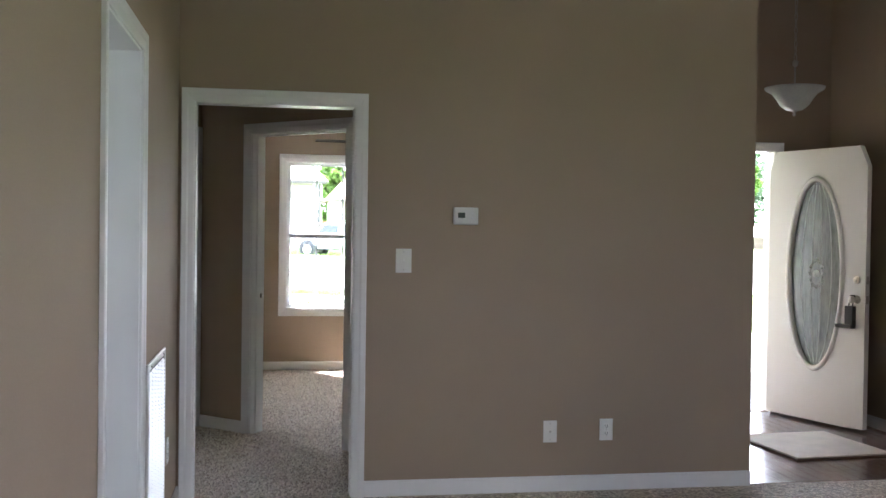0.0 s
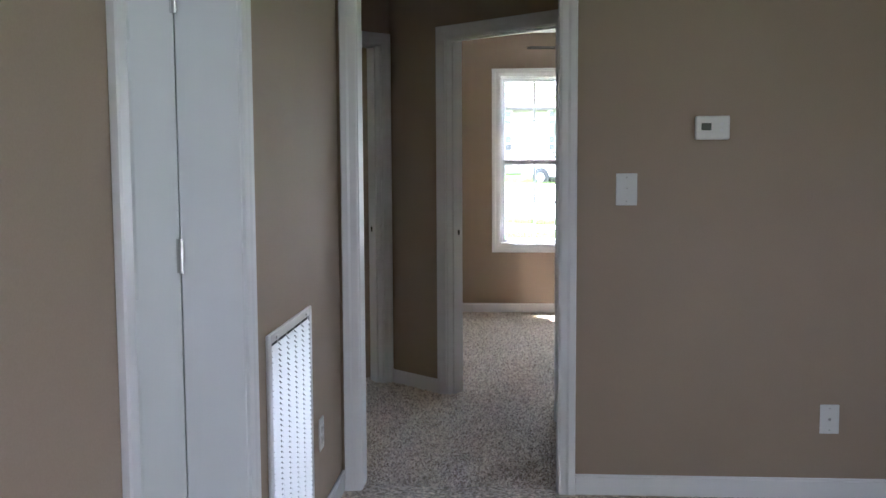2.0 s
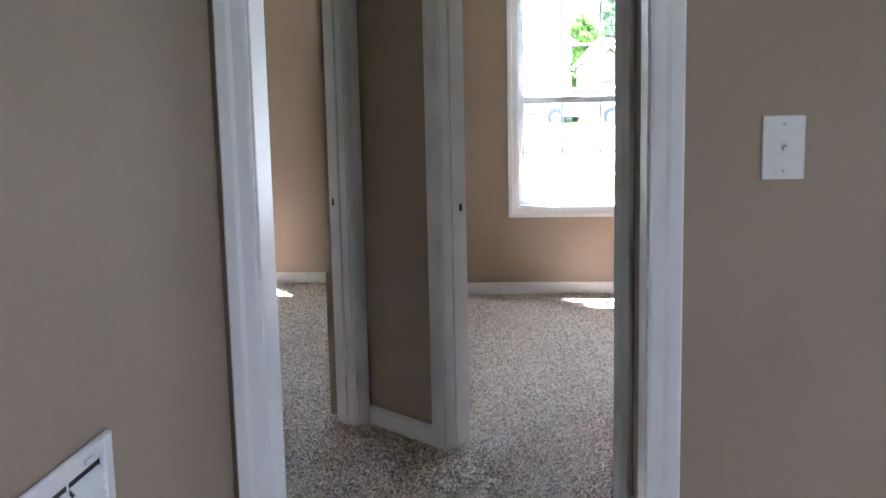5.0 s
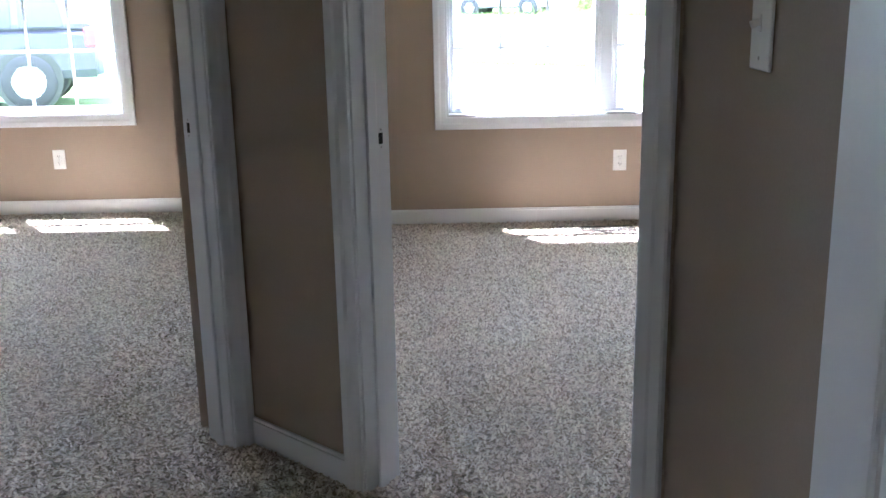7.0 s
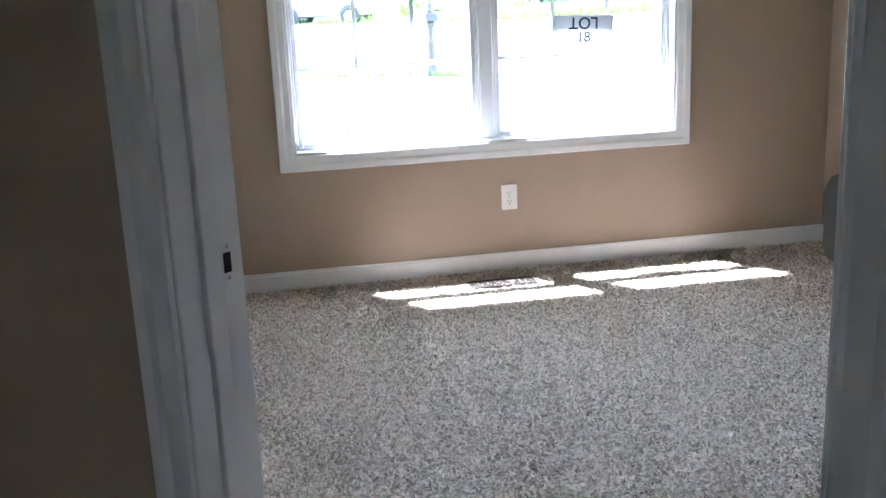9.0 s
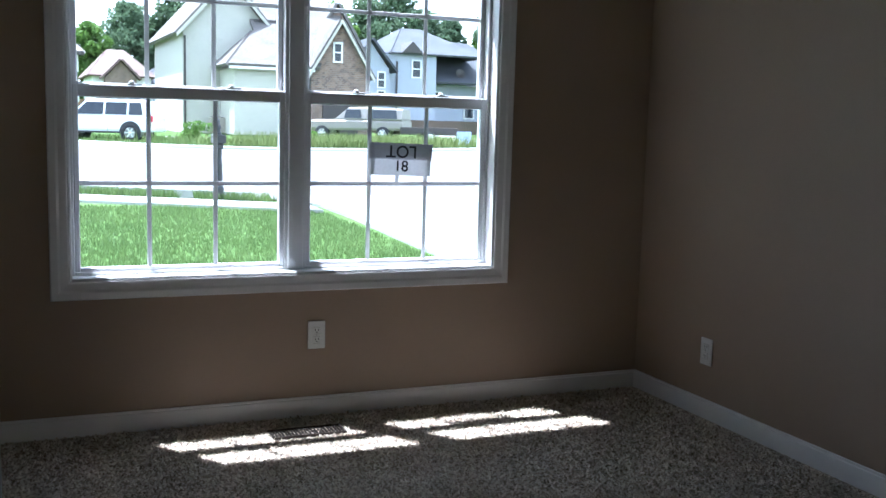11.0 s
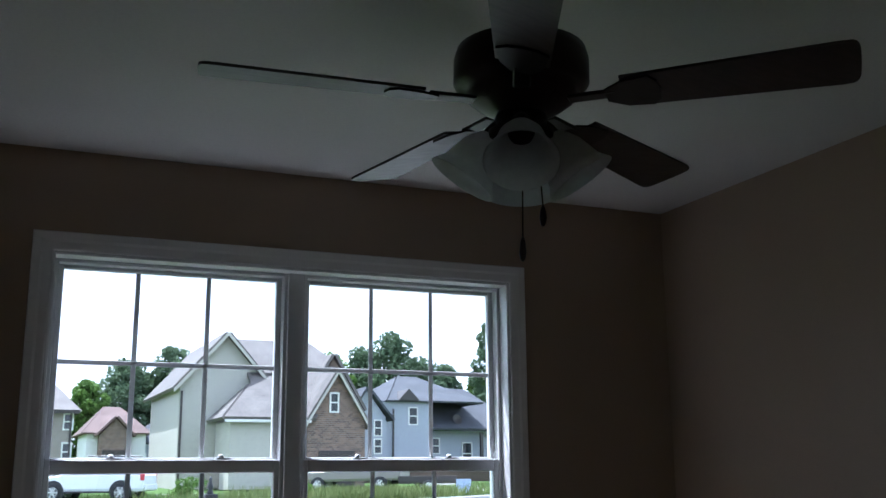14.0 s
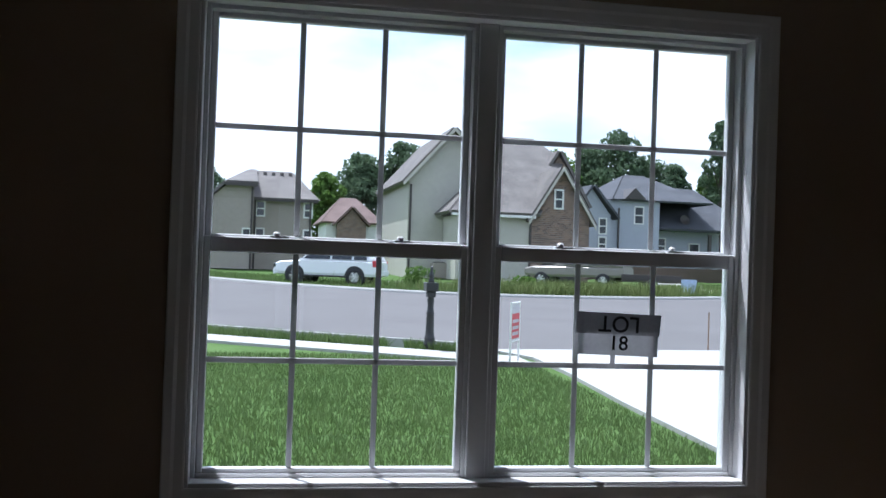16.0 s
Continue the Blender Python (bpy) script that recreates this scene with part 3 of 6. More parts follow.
# ---- windows ----
def window(name, x0, x1, z0, z1, wy=W):
    """A twin single-hung window with three by two grids in each sash, set into the front wall."""
    t = tagged(new(name), "white vinyl twin single-hung window with grids in both sashes", "window", kind="structure")
    m = Matrix.Translation((0, wy, 0))
    cw = 0.068
    for a, b, mi in (((x0, z0), (x0, z1), (1, 1)), ((x1, z1), (x1, z0), (1, 1)), ((x0, z1), (x1, z1), (1, 1)), ((x1, z0), (x0, z0), (1, 1))):
        bm = bmesh.new()
        casing_board.miter = mi
        casing_board(bm, m @ Matrix.Translation((0, -0.001, 0)), a, b, cw, -1)
        part("casing", bm, M_TRIM, t)
    for bx in ((x0, x0 + 0.012, z0, z1), (x1 - 0.012, x1, z0, z1), (x0 + 0.012, x1 - 0.012, z1 - 0.012, z1), (x0 + 0.012, x1 - 0.012, z0, z0 + 0.014)):
        bm = bmesh.new()
        soft_box(bm, bx[0], bx[1], wy - 0.003, wy + 0.085, bx[2], bx[3], 0.002, 1)
        part("sill" if bx[3] == z0 + 0.014 else "jamb_lining", bm, M_TRIM, t)
    xm = (x0 + x1) / 2
    bm = bmesh.new()
    soft_box(bm, xm - 0.032, xm + 0.032, wy + 0.055, wy + 0.165, z0, z1, 0.003, 1)
    part("mullion", bm, M_VINYL, t, "white vinyl mullion between the two windows")
    zm = (z0 + z1) / 2 - 0.006
    for a, b in ((x0 + 0.012, xm - 0.032), (xm + 0.032, x1 - 0.012)):
        fw = 0.014
        for bx in ((a, a + fw, z0, z1), (b - fw, b, z0, z1), (a + fw, b - fw, z1 - fw - 0.012, z1 - 0.012), (a + fw, b - fw, z0 + 0.014, z0 + 0.014 + fw)):
            bm = bmesh.new()
            soft_box(bm, bx[0], bx[1], wy + 0.065, wy + 0.16, bx[2], bx[3], 0.002, 1)
            part("window_frame", bm, M_VINYL, t)
        for upper in (False, True):
            y0, y1 = (wy + 0.108, wy + 0.138) if upper else (wy + 0.072, wy + 0.104)
            za, zb = (zm - 0.012, z1 - 0.022) if upper else (z0 + 0.024, zm + 0.022)
            rail_b, rail_t = (0.042, 0.018) if upper else (0.019, 0.048)
            st = 0.0205
            sa, sb = a + fw, b - fw
            bm = bmesh.new()
            soft_box(bm, sa, sa + st, y0, y1, za, zb, 0.003, 1)
            soft_box(bm, sb - st, sb, y0, y1, za, zb, 0.003, 1)
            soft_box(bm, sa + st, sb - st, y0, y1, zb - rail_t, zb, 0.003, 1)
            soft_box(bm, sa + st, sb - st, y0, y1, za, za + rail_b, 0.003, 1)
            sash = part("upper_sash" if upper else "lower_sash", bm, M_VINYL, t)
            ga, gb, gc, gd = sa + st, sb - st, za + rail_b, zb - rail_t
            ym = (y0 + y1) / 2
            bm = bmesh.new()
            box(bm, ga, gb, ym - 0.001, ym + 0.001, gc, gd)
            pane = part("pane", bm, M_GLASS, sash, "clear window glass")
            pane.visible_shadow = False
            for k in (1, 2):
                xx = ga + (gb - ga) * k / 3
                bm = bmesh.new()
                soft_box(bm, xx - 0.009, xx + 0.009, ym - 0.007, ym - 0.002, gc, gd, 0.002, 1)
                part("muntin", bm, M_GRID, sash)
            zz = (gc + gd) / 2
            bm = bmesh.new()
            soft_box(bm, ga, gb, ym - 0.0085, ym - 0.0035, zz - 0.009, zz + 0.009, 0.002, 1)
            part("muntin", bm, M_GRID, sash)
            if not upper:
                for f in (0.28, 0.75):
                    xx = sa + (sb - sa) * f
                    bm = bmesh.new()
                    soft_box(bm, xx - 0.03, xx + 0.03, y0 + 0.004, y0 + 0.03, zb, zb + 0.007, 0.003, 2)
                    lathe(bm, [(0.011, 0), (0.011, 0.008), (0.006, 0.013)], 12, Matrix.Translation((xx - 0.01, y0 + 0.016, zb + 0.006)))
                    part("sash_lock", bm, M_VINYL, sash, "white sash lock")
    return t


window("window_bedroom", 0.099, 1.881, 0.605, 2.074)
window("window_other", -3.62, -1.838, 0.605, 2.074, WL)


# ---- plates on the walls ----
def wall_plate(m, kind, w=0.075, h=0.118, label=""):
    """A cover plate; local x along the wall, z up, standing out along -y."""
    names = {"switch": ("light_switch", "switch"), "outlet": ("power_outlet", "outlet"), "jack": ("cable_outlet", "outlet"), "blank": ("wall_plate", "plate")}
    t = thing(names[kind][0], label or "white plastic plate on the tan wall", names[kind][1], m)
    bm = bmesh.new()
    soft_box(bm, -w / 2, w / 2, -0.006, -0.0005, -h / 2, h / 2, 0.003, 2)
    part("plate", bm, M_PLATE, t)
    if kind == "switch":
        bm = bmesh.new()
        soft_box(bm, -0.005, 0.005, -0.008, -0.006, -0.012, 0.012, 0.0008, 1)
        box(bm, -0.0035, 0.0035, -0.019, -0.008, 0.0, 0.009, Matrix.Rotation(0.35, 4, "X"))
        part("toggle", bm, M_PLATE, t)
    if kind == "outlet":
        for dz in (-0.0195, 0.0195):
            bm = bmesh.new()
            soft_box(bm, -0.017, 0.017, -0.0085, -0.006, dz - 0.0145, dz + 0.0145, 0.004, 2)
            face = part("receptacle", bm, M_PLATE, t)
            bm = bmesh.new()
            for xx in (-0.0065, 0.0065):
                box(bm, xx - 0.0012, xx + 0.0012, -0.0092, -0.0086, dz - 0.002, dz + 0.007)
            box(bm, -0.0025, 0.0025, -0.0092, -0.0086, dz - 0.010, dz - 0.006)
            part("slots", bm, M_SLOT_SHADE, face)
    if kind == "jack":
        bm = bmesh.new()
        lathe(bm, [(0.0055, 0), (0.0055, 0.004), (0.003, 0.009)], 12, Matrix.Translation((0, -0.006, 0)) @ Matrix.Rotation(math.pi / 2, 4, "X"))
        part("jack", bm, M_STEEL, t)
    for dz in (-h * 0.37, h * 0.37) if kind != "outlet" else (0,):
        bm = bmesh.new()
        lathe(bm, [(0.003, 0), (0.0025, 0.001)], 8, Matrix.Translation((0, -0.006, dz)) @ Matrix.Rotation(math.pi / 2, 4, "X"))
        part("screw", bm, M_STEEL, t)
    return t


wall_plate(pose(0.6655, 0, 1.238), "switch", 0.083, 0.126, "white toggle light switch on the living room wall")
wall_plate(pose(1.473, 0, 0.324), "jack", label="white cable outlet plate low on the wall")
wall_plate(pose(1.788, 0, 0.329), "outlet", label="white duplex outlet low on the living room wall")
wall_plate(pose(1.068, W, 0.347), "outlet", label="white duplex outlet under the bedroom window")
wall_plate(pose(-2.258, WL, 0.336), "outlet", label="white duplex outlet under the other window")
wall_plate(pose(2.664, 4.262, 0.292, 0, 0, -90), "outlet", label="white duplex outlet on the bedroom's side wall")
wall_plate(pose(LX, -0.44, 0.36, 0, 0, 90), "outlet", label="white duplex outlet beside the return grille")
wall_plate(pose(HX, 0.62, 1.246, 0, 0, -90), "switch", 0.083, 0.126, "white toggle light switch on the hall wall")
wall_plate(pose(HX, 0.80, 0.288, 0, 0, -90), "outlet", label="white outlet low on the hall wall")

th = thing("thermostat", "white plastic thermostat with grey display on the wall", "thermostat", pose(0.992, 0, 1.477))
bm = bmesh.new()
soft_box(bm, -0.066, 0.066, -0.026, -0.0005, -0.046, 0.046, 0.009, 3)
part("case", bm, M_PLATE, th)
bm = bmesh.new()
soft_box(bm, -0.044, -0.006, -0.0275, -0.026, -0.010, 0.018, 0.001, 1)
part("display", bm, M_LCD, th, "grey display")
for dz in (0.014, -0.010):
    bm = bmesh.new()
    soft_box(bm, 0.026, 0.040, -0.029, -0.026, dz - 0.006, dz + 0.006, 0.002, 2)
    part("button", bm, M_TRIM, th)


# ---- return air grille ----
def return_grille():
    y0, y1, z0, z1 = -1.22, -0.62, 0.13, 0.862
    t = thing("return_air_grille", "white louvred return air grille on the tan wall", "vent", pose(LX, (y0 + y1) / 2, (z0 + z1) / 2, 0, 0, 90))
    w, h = (y1 - y0) / 2, (z1 - z0) / 2
    bm = bmesh.new()
    for b in ((-w, -w + 0.03, -h, h), (w - 0.03, w, -h, h), (-w + 0.03, w - 0.03, h - 0.03, h), (-w + 0.03, w - 0.03, -h, -h + 0.03)):
        soft_box(bm, b[0], b[1], -0.012, -0.0005, b[2], b[3], 0.003, 1)
    part("frame", bm, M_TRIM, t)
    # dark sheet puts the duct's shade between the louvres
    bm = bmesh.new()
    box(bm, -w + 0.02, w - 0.02, -0.0022, -0.0012, -h + 0.02, h - 0.02)
    part("backing", bm, M_SLOT_SHADE, t)
    n = int((2 * h - 0.07) / 0.0165)
    bm = bmesh.new()
    cell = (2 * w - 0.06) / 5
    for k in range(5):
        xa = -w + 0.03 + cell * k
        box(bm, xa + 0.006, xa + cell - 0.006, -0.0006, 0.0006, -0.0078, 0.0078, Matrix.Rotation(radians(-42), 4, "X"))
    first = part("louvre", bm, M_TRIM, t)
    first.location = (0, -0.0085, -h + 0.04)
    for i in range(1, n):
        o = new("louvre", first.data)
        o.parent = t
        o.location = (0, -0.0085, -h + 0.04 + i * 0.0165)
    for k in range(1, 5):
        bm = bmesh.new()
        xx = -w + 0.03 + (2 * w - 0.06) * k / 5
        box(bm, xx - 0.0025, xx + 0.0025, -0.0045, -0.003, -h + 0.03, h - 0.03)
        part("rib", bm, M_TRIM, t)
    for sx in (-1, 1):
        bm = bmesh.new()
        soft_box(bm, sx * (w - 0.09) - 0.012, sx * (w - 0.09) + 0.012, -0.017, -0.012, h - 0.022, h - 0.012, 0.002, 1)
        part("latch", bm, M_TRIM, t)


return_grille()


# ---- six-panel door standing open into the side room ----
def panel_door():
    w, hgt, th_ = 0.75, 2.015, 0.035
    t = thing("panel_door", "white six-panel interior door standing open", "door", pose(LX - 0.166, -1.403, 0.012, 0, 0, 180))
    m = Matrix.Identity(4)
    bm = bmesh.new()
    rails = [0.0, 0.22, 0.80, 0.98, 1.56, 1.66, 1.90, hgt]
    cols = [0.0, 0.115, w / 2 - 0.05, w / 2 + 0.05, w - 0.115, w]
    box(bm, 0, w, 0.008, th_ - 0.008, 0, hgt)
    for a, b in ((cols[0], cols[1]), (cols[2], cols[3]), (cols[4], cols[5])):
        box(bm, a, b, 0, th_, 0, hgt)
    for a, b in ((rails[0], rails[1]), (rails[2], rails[3]), (rails[4], rails[5]), (rails[6], rails[7])):
        for c0, c1 in ((cols[1], cols[2]), (cols[3], cols[4])):
            box(bm, c0, c1, 0, th_, a, b)
    part("slab", bm, M_DOOR, t)
    for a, b in ((rails[1], rails[2]), (rails[3], rails[4]), (rails[5], rails[6])):
        for c0, c1 in ((cols[1], cols[2]), (cols[3], cols[4])):
            bm = bmesh.new()
            for face, sg in ((0.008, -1), (th_ - 0.008, 1)):
                vo = [(c0, a), (c1, a), (c1, b), (c0, b)]
                g = [0.0, 0.012, 0.022, 0.05]
                d = [0.0, 0.0055, -0.0005, 0.005]
                loops = []
                for gg, dd in zip(g, d):
                    loops.append([bm.verts.new((c0 + gg if x == c0 else c1 - gg, face + sg * dd + sg * 0.0006, a + gg if z == a else b - gg)) for x, z in vo])
                for p, q2 in zip(loops, loops[1:]):
                    for i in range(4):
                        bm.faces.new((p[i], p[(i + 1) % 4], q2[(i + 1) % 4], q2[i]))
                bm.faces.new(loops[-1])
            part("panel", bm, M_DOOR, t)
    for z in (0.26, 1.10, 1.77):
        bm = bmesh.new()
        lathe(bm, [(0.0065, -0.045), (0.0065, 0.045)], 10, Matrix.Translation((-0.006, th_ + 0.006, z)))
        box(bm, -0.005, 0.008, th_, th_ + 0.002, z - 0.045, z + 0.045)
        part("hinge", bm, M_STEEL, t, "satin nickel hinge")
    bm = bmesh.new()
    for sg in (-1, 1):
        y = 0 if sg < 0 else th_
        lathe(bm, [(0.032, 0), (0.030, 0.006), (0.012, 0.010), (0.012, 0.035), (0.026, 0.045), (0.029, 0.058), (0.018, 0.07)], 20,
              Matrix.Translation((w - 0.06, y, 0.93)) @ Matrix.Rotation(-sg * math.pi / 2, 4, "X"))
    part("knob", bm, M_STEEL, t, "round nickel door knob", True)


panel_door()


# ---- entry ----
def entry_door():
    hinge, free = Vector((3.875, 2.135)), Vector((4.165, 1.27))
    a = math.atan2(free.y - hinge.y, free.x - hinge.x)
    w, hgt = 0.905, 2.03
    t = thing("entry_door", "white entry door with oval decorative glass, standing open", "door", Matrix.Translation((hinge.x, hinge.y, 0.02)) @ Matrix.Rotation(a, 4, "Z"))
    cx, cz, rx, rz, th_ = w / 2, 1.10, 0.235, 0.69, 0.044
    seg = 48
    bm = bmesh.new()
    ring, outer = [], []
    for y in (-th_, 0.0):
        ring.append([bm.verts.new((cx + rx * math.cos(2 * math.pi * i / seg), y, cz + rz * math.sin(2 * math.pi * i / seg))) for i in range(seg)])
        row = []
        for i in range(seg):
            c, s = math.cos(2 * math.pi * i / seg), math.sin(2 * math.pi * i / seg)
            k = min((w / 2) / abs(c) if abs(c) > 1e-6 else 9, ((hgt - cz) if s > 0 else cz) / abs(s) if abs(s) > 1e-6 else 9)
            row.append(bm.verts.new((cx + k * c, y, cz + k * s)))
        outer.append(row)
    for i in range(seg):
        j = (i + 1) % seg
        for k in (0, 1):
            bm.faces.new((ring[k][i], ring[k][j], outer[k][j], outer[k][i]))
        bm.faces.new((outer[0][i], outer[0][j], outer[1][j], outer[1][i]))
        bm.faces.new((ring[0][i], ring[0][j], ring[1][j], ring[1][i]))
    part("slab", bm, M_DOOR, t)
    for y, sg in ((-th_, -1), (0.0, 1)):
        bm = bmesh.new()
        prof = ((1.16, 0.0), (1.15, 0.012), (1.09, 0.02), (1.02, 0.014), (0.985, 0.004), (0.985, -0.006))
        rows = []
        for k, d in prof:
            kz = 1 + (k - 1) * rx / rz
            rows.append([bm.verts.new((cx + rx * k * math.cos(2 * math.pi * i / seg), y + sg * d, cz + rz * kz * math.sin(2 * math.pi * i / seg))) for i in range(seg)])
        for p, q2 in zip(rows, rows[1:]):
            for i in range(seg):
                j = (i + 1) % seg
                bm.faces.new((p[i], p[j], q2[j], q2[i]))
        part("oval_moulding", bm, M_DOOR, t, "raised white oval moulding", True)
    bm = bmesh.new()
    slab(bm, [(cx + rx * 0.99 * math.cos(2 * math.pi * i / seg), -th_ / 2 - 0.003, cz + rz * 0.995 * math.sin(2 * math.pi * i / seg)) for i in range(seg)], (0, 0.006, 0))
    gl = part("oval_glass", bm, M_OVAL, t, "frosted decorative oval glass")
    for f in (-0.62, -0.2, 0.2, 0.62):
        bm = bmesh.new()
        last = None
        for i in range(13):
            zz = -1 + 2 * i / 12
            x = cx + rx * 0.95 * f * math.sqrt(max(0.03, 1 - zz * zz * 0.93))
            p = Vector((x, -th_ / 2, cz + rz * 0.96 * zz))
            if last is not None:
                tube(bm, last, p, 0.006, seg=6)
            last = p
        part("came", bm, M_CAME, gl)
    bm = bmesh.new()
    for i in range(12):
        aa = 2 * math.pi * i / 12
        lathe(bm, [(0.003, -0.012), (0.016, -0.004), (0.016, 0.004), (0.003, 0.012)], 8, Matrix.Translation((cx + 0.062 * math.cos(aa), -th_ / 2, cz + 0.10 * math.sin(aa))) @ Matrix.Rotation(math.pi / 2, 4, "X"))
    lathe(bm, [(0.003, -0.014), (0.03, -0.005), (0.03, 0.005), (0.003, 0.014)], 14, Matrix.Translation((cx, -th_ / 2, cz)) @ Matrix.Rotation(math.pi / 2, 4, "X"))
    part("rosette", bm, M_CAME, gl, "clear bevelled glass flower")
    bm = bmesh.new()
    for sg, y in ((-1, -th_), (1, 0)):
        lathe(bm, [(0.028, 0), (0.026, 0.012), (0.012, 0.016), (0.008, 0.022)], 16, Matrix.Translation((w - 0.07, y, 1.07)) @ Matrix.Rotation(-sg * math.pi / 2, 4, "X"))
    part("deadbolt", bm, M_STEEL, t, "nickel deadbolt")
    bm = bmesh.new()
    for sg, y in ((-1, -th_), (1, 0)):
        lathe(bm, [(0.032, 0), (0.030, 0.006), (0.012, 0.010), (0.012, 0.035), (0.026, 0.045), (0.028, 0.058), (0.016, 0.07)], 16, Matrix.Translation((w - 0.07, y, 0.93)) @ Matrix.Rotation(-sg * math.pi / 2, 4, "X"))
    part("knob", bm, M_STEEL, t, "nickel door knob", True)
    bm = bmesh.new()
    for z in (0.93, 1.07):
        box(bm, w, w + 0.001, -th_ / 2 - 0.012, -th_ / 2 + 0.012, z - 0.028, z + 0.028)
    part("latch_plate", bm, M_STEEL, t)
    for sg in (-1,):
        bm = bmesh.new()
        soft_box(bm, w - 0.115, w - 0.045, -th_ - 0.075, -th_ - 0.035, 0.74, 0.885, 0.006, 2)
        soft_box(bm, w - 0.19, w - 0.05, -th_ - 0.085, -th_ - 0.03, 0.725, 0.752, 0.006, 2)
        tube(bm, (w - 0.095, -th_ - 0.055, 0.88), (w - 0.09, -th_ - 0.04, 0.96), 0.005)
        tube(bm, (w - 0.065, -th_ - 0.055, 0.88), (w - 0.055, -th_ - 0.04, 0.96), 0.005)
        tube(bm, (w - 0.09, -th_ - 0.04, 0.96), (w - 0.055, -th_ - 0.04, 0.96), 0.005)
        part("lock_box", bm, M_BLACK, t, "black key lock box hanging from the knob")


entry_door()

mat_ = thing("door_mat", "cream woven door mat on the dark hardwood floor", "mat", pose(3.53, 0.92, 0, 0, 0, 5))
bm = bmesh.new()
soft_box(bm, -0.36, 0.36, -0.37, 0.37, 0.0, 0.009, 0.003, 1)
part("backing", bm, M_MATBACK, mat_, "dark rubber backing")
bm = bmesh.new()
soft_box(bm, -0.352, 0.352, -0.362, 0.362, 0.009, 0.02, 0.006, 2)
part("woven_top", bm, M_MAT, mat_)

pd = thing("pendant_light", "white glass bowl pendant lamp on a nickel stem", "lamp", pose(3.49, 1.15, 0.375) @ Matrix.Scale(0.9, 4))
bm = bmesh.new()
lathe(bm, [(0.012, 2.085), (0.06, 2.092), (0.105, 2.125), (0.135, 2.175), (0.165, 2.215), (0.215, 2.245), (0.222, 2.262), (0.205, 2.258), (0.16, 2.232), (0.12, 2.18), (0.07, 2.12), (0.01, 2.10)], 40)
part("bowl", bm, M_FROST, pd, "white frosted glass bowl", True)
bm = bmesh.new()
lathe(bm, [(0.003, 2.045), (0.012, 2.052), (0.014, 2.062), (0.006, 2.07), (0.02, 2.08), (0.024, 2.088), (0.008, 2.09)], 16)
part("finial", bm, M_STEEL, pd, "nickel finial", True)
bm = bmesh.new()
tube(bm, (0, 0, 2.09), (0, 0, 2.46), 0.007)
lathe(bm, [(0.007, 2.42), (0.02, 2.43), (0.022, 2.46), (0.008, 2.47)], 16)
part("stem", bm, M_STEEL, pd, "nickel stem", True)
bm = bmesh.new()
for i in range(30):
    mm = Matrix.Translation((0, 0, 2.49 + i * 0.0515)) @ Matrix.Rotation(math.pi / 2 * (i % 2), 4, "Z")
    pts = [mm @ Vector((0.011 * math.cos(2 * math.pi * k / 10), 0, 0.030 * math.sin(2 * math.pi * k / 10))) for k in range(10)]
    for k in range(10):
        tube(bm, pts[k], pts[(k + 1) % 10], 0.0022, seg=5)
part("chain", bm, M_STEEL, pd)
bm = bmesh.new()
top_ = (HIGH - 0.375) / 0.9
lathe(bm, [(0.06, top_), (0.058, top_ - 0.012), (0.03, top_ - 0.03), (0.01, top_ - 0.04)], 20)
part("canopy", bm, M_STEEL, pd, "", True)


# ---- ceiling fan ----
FANZ = 0.082


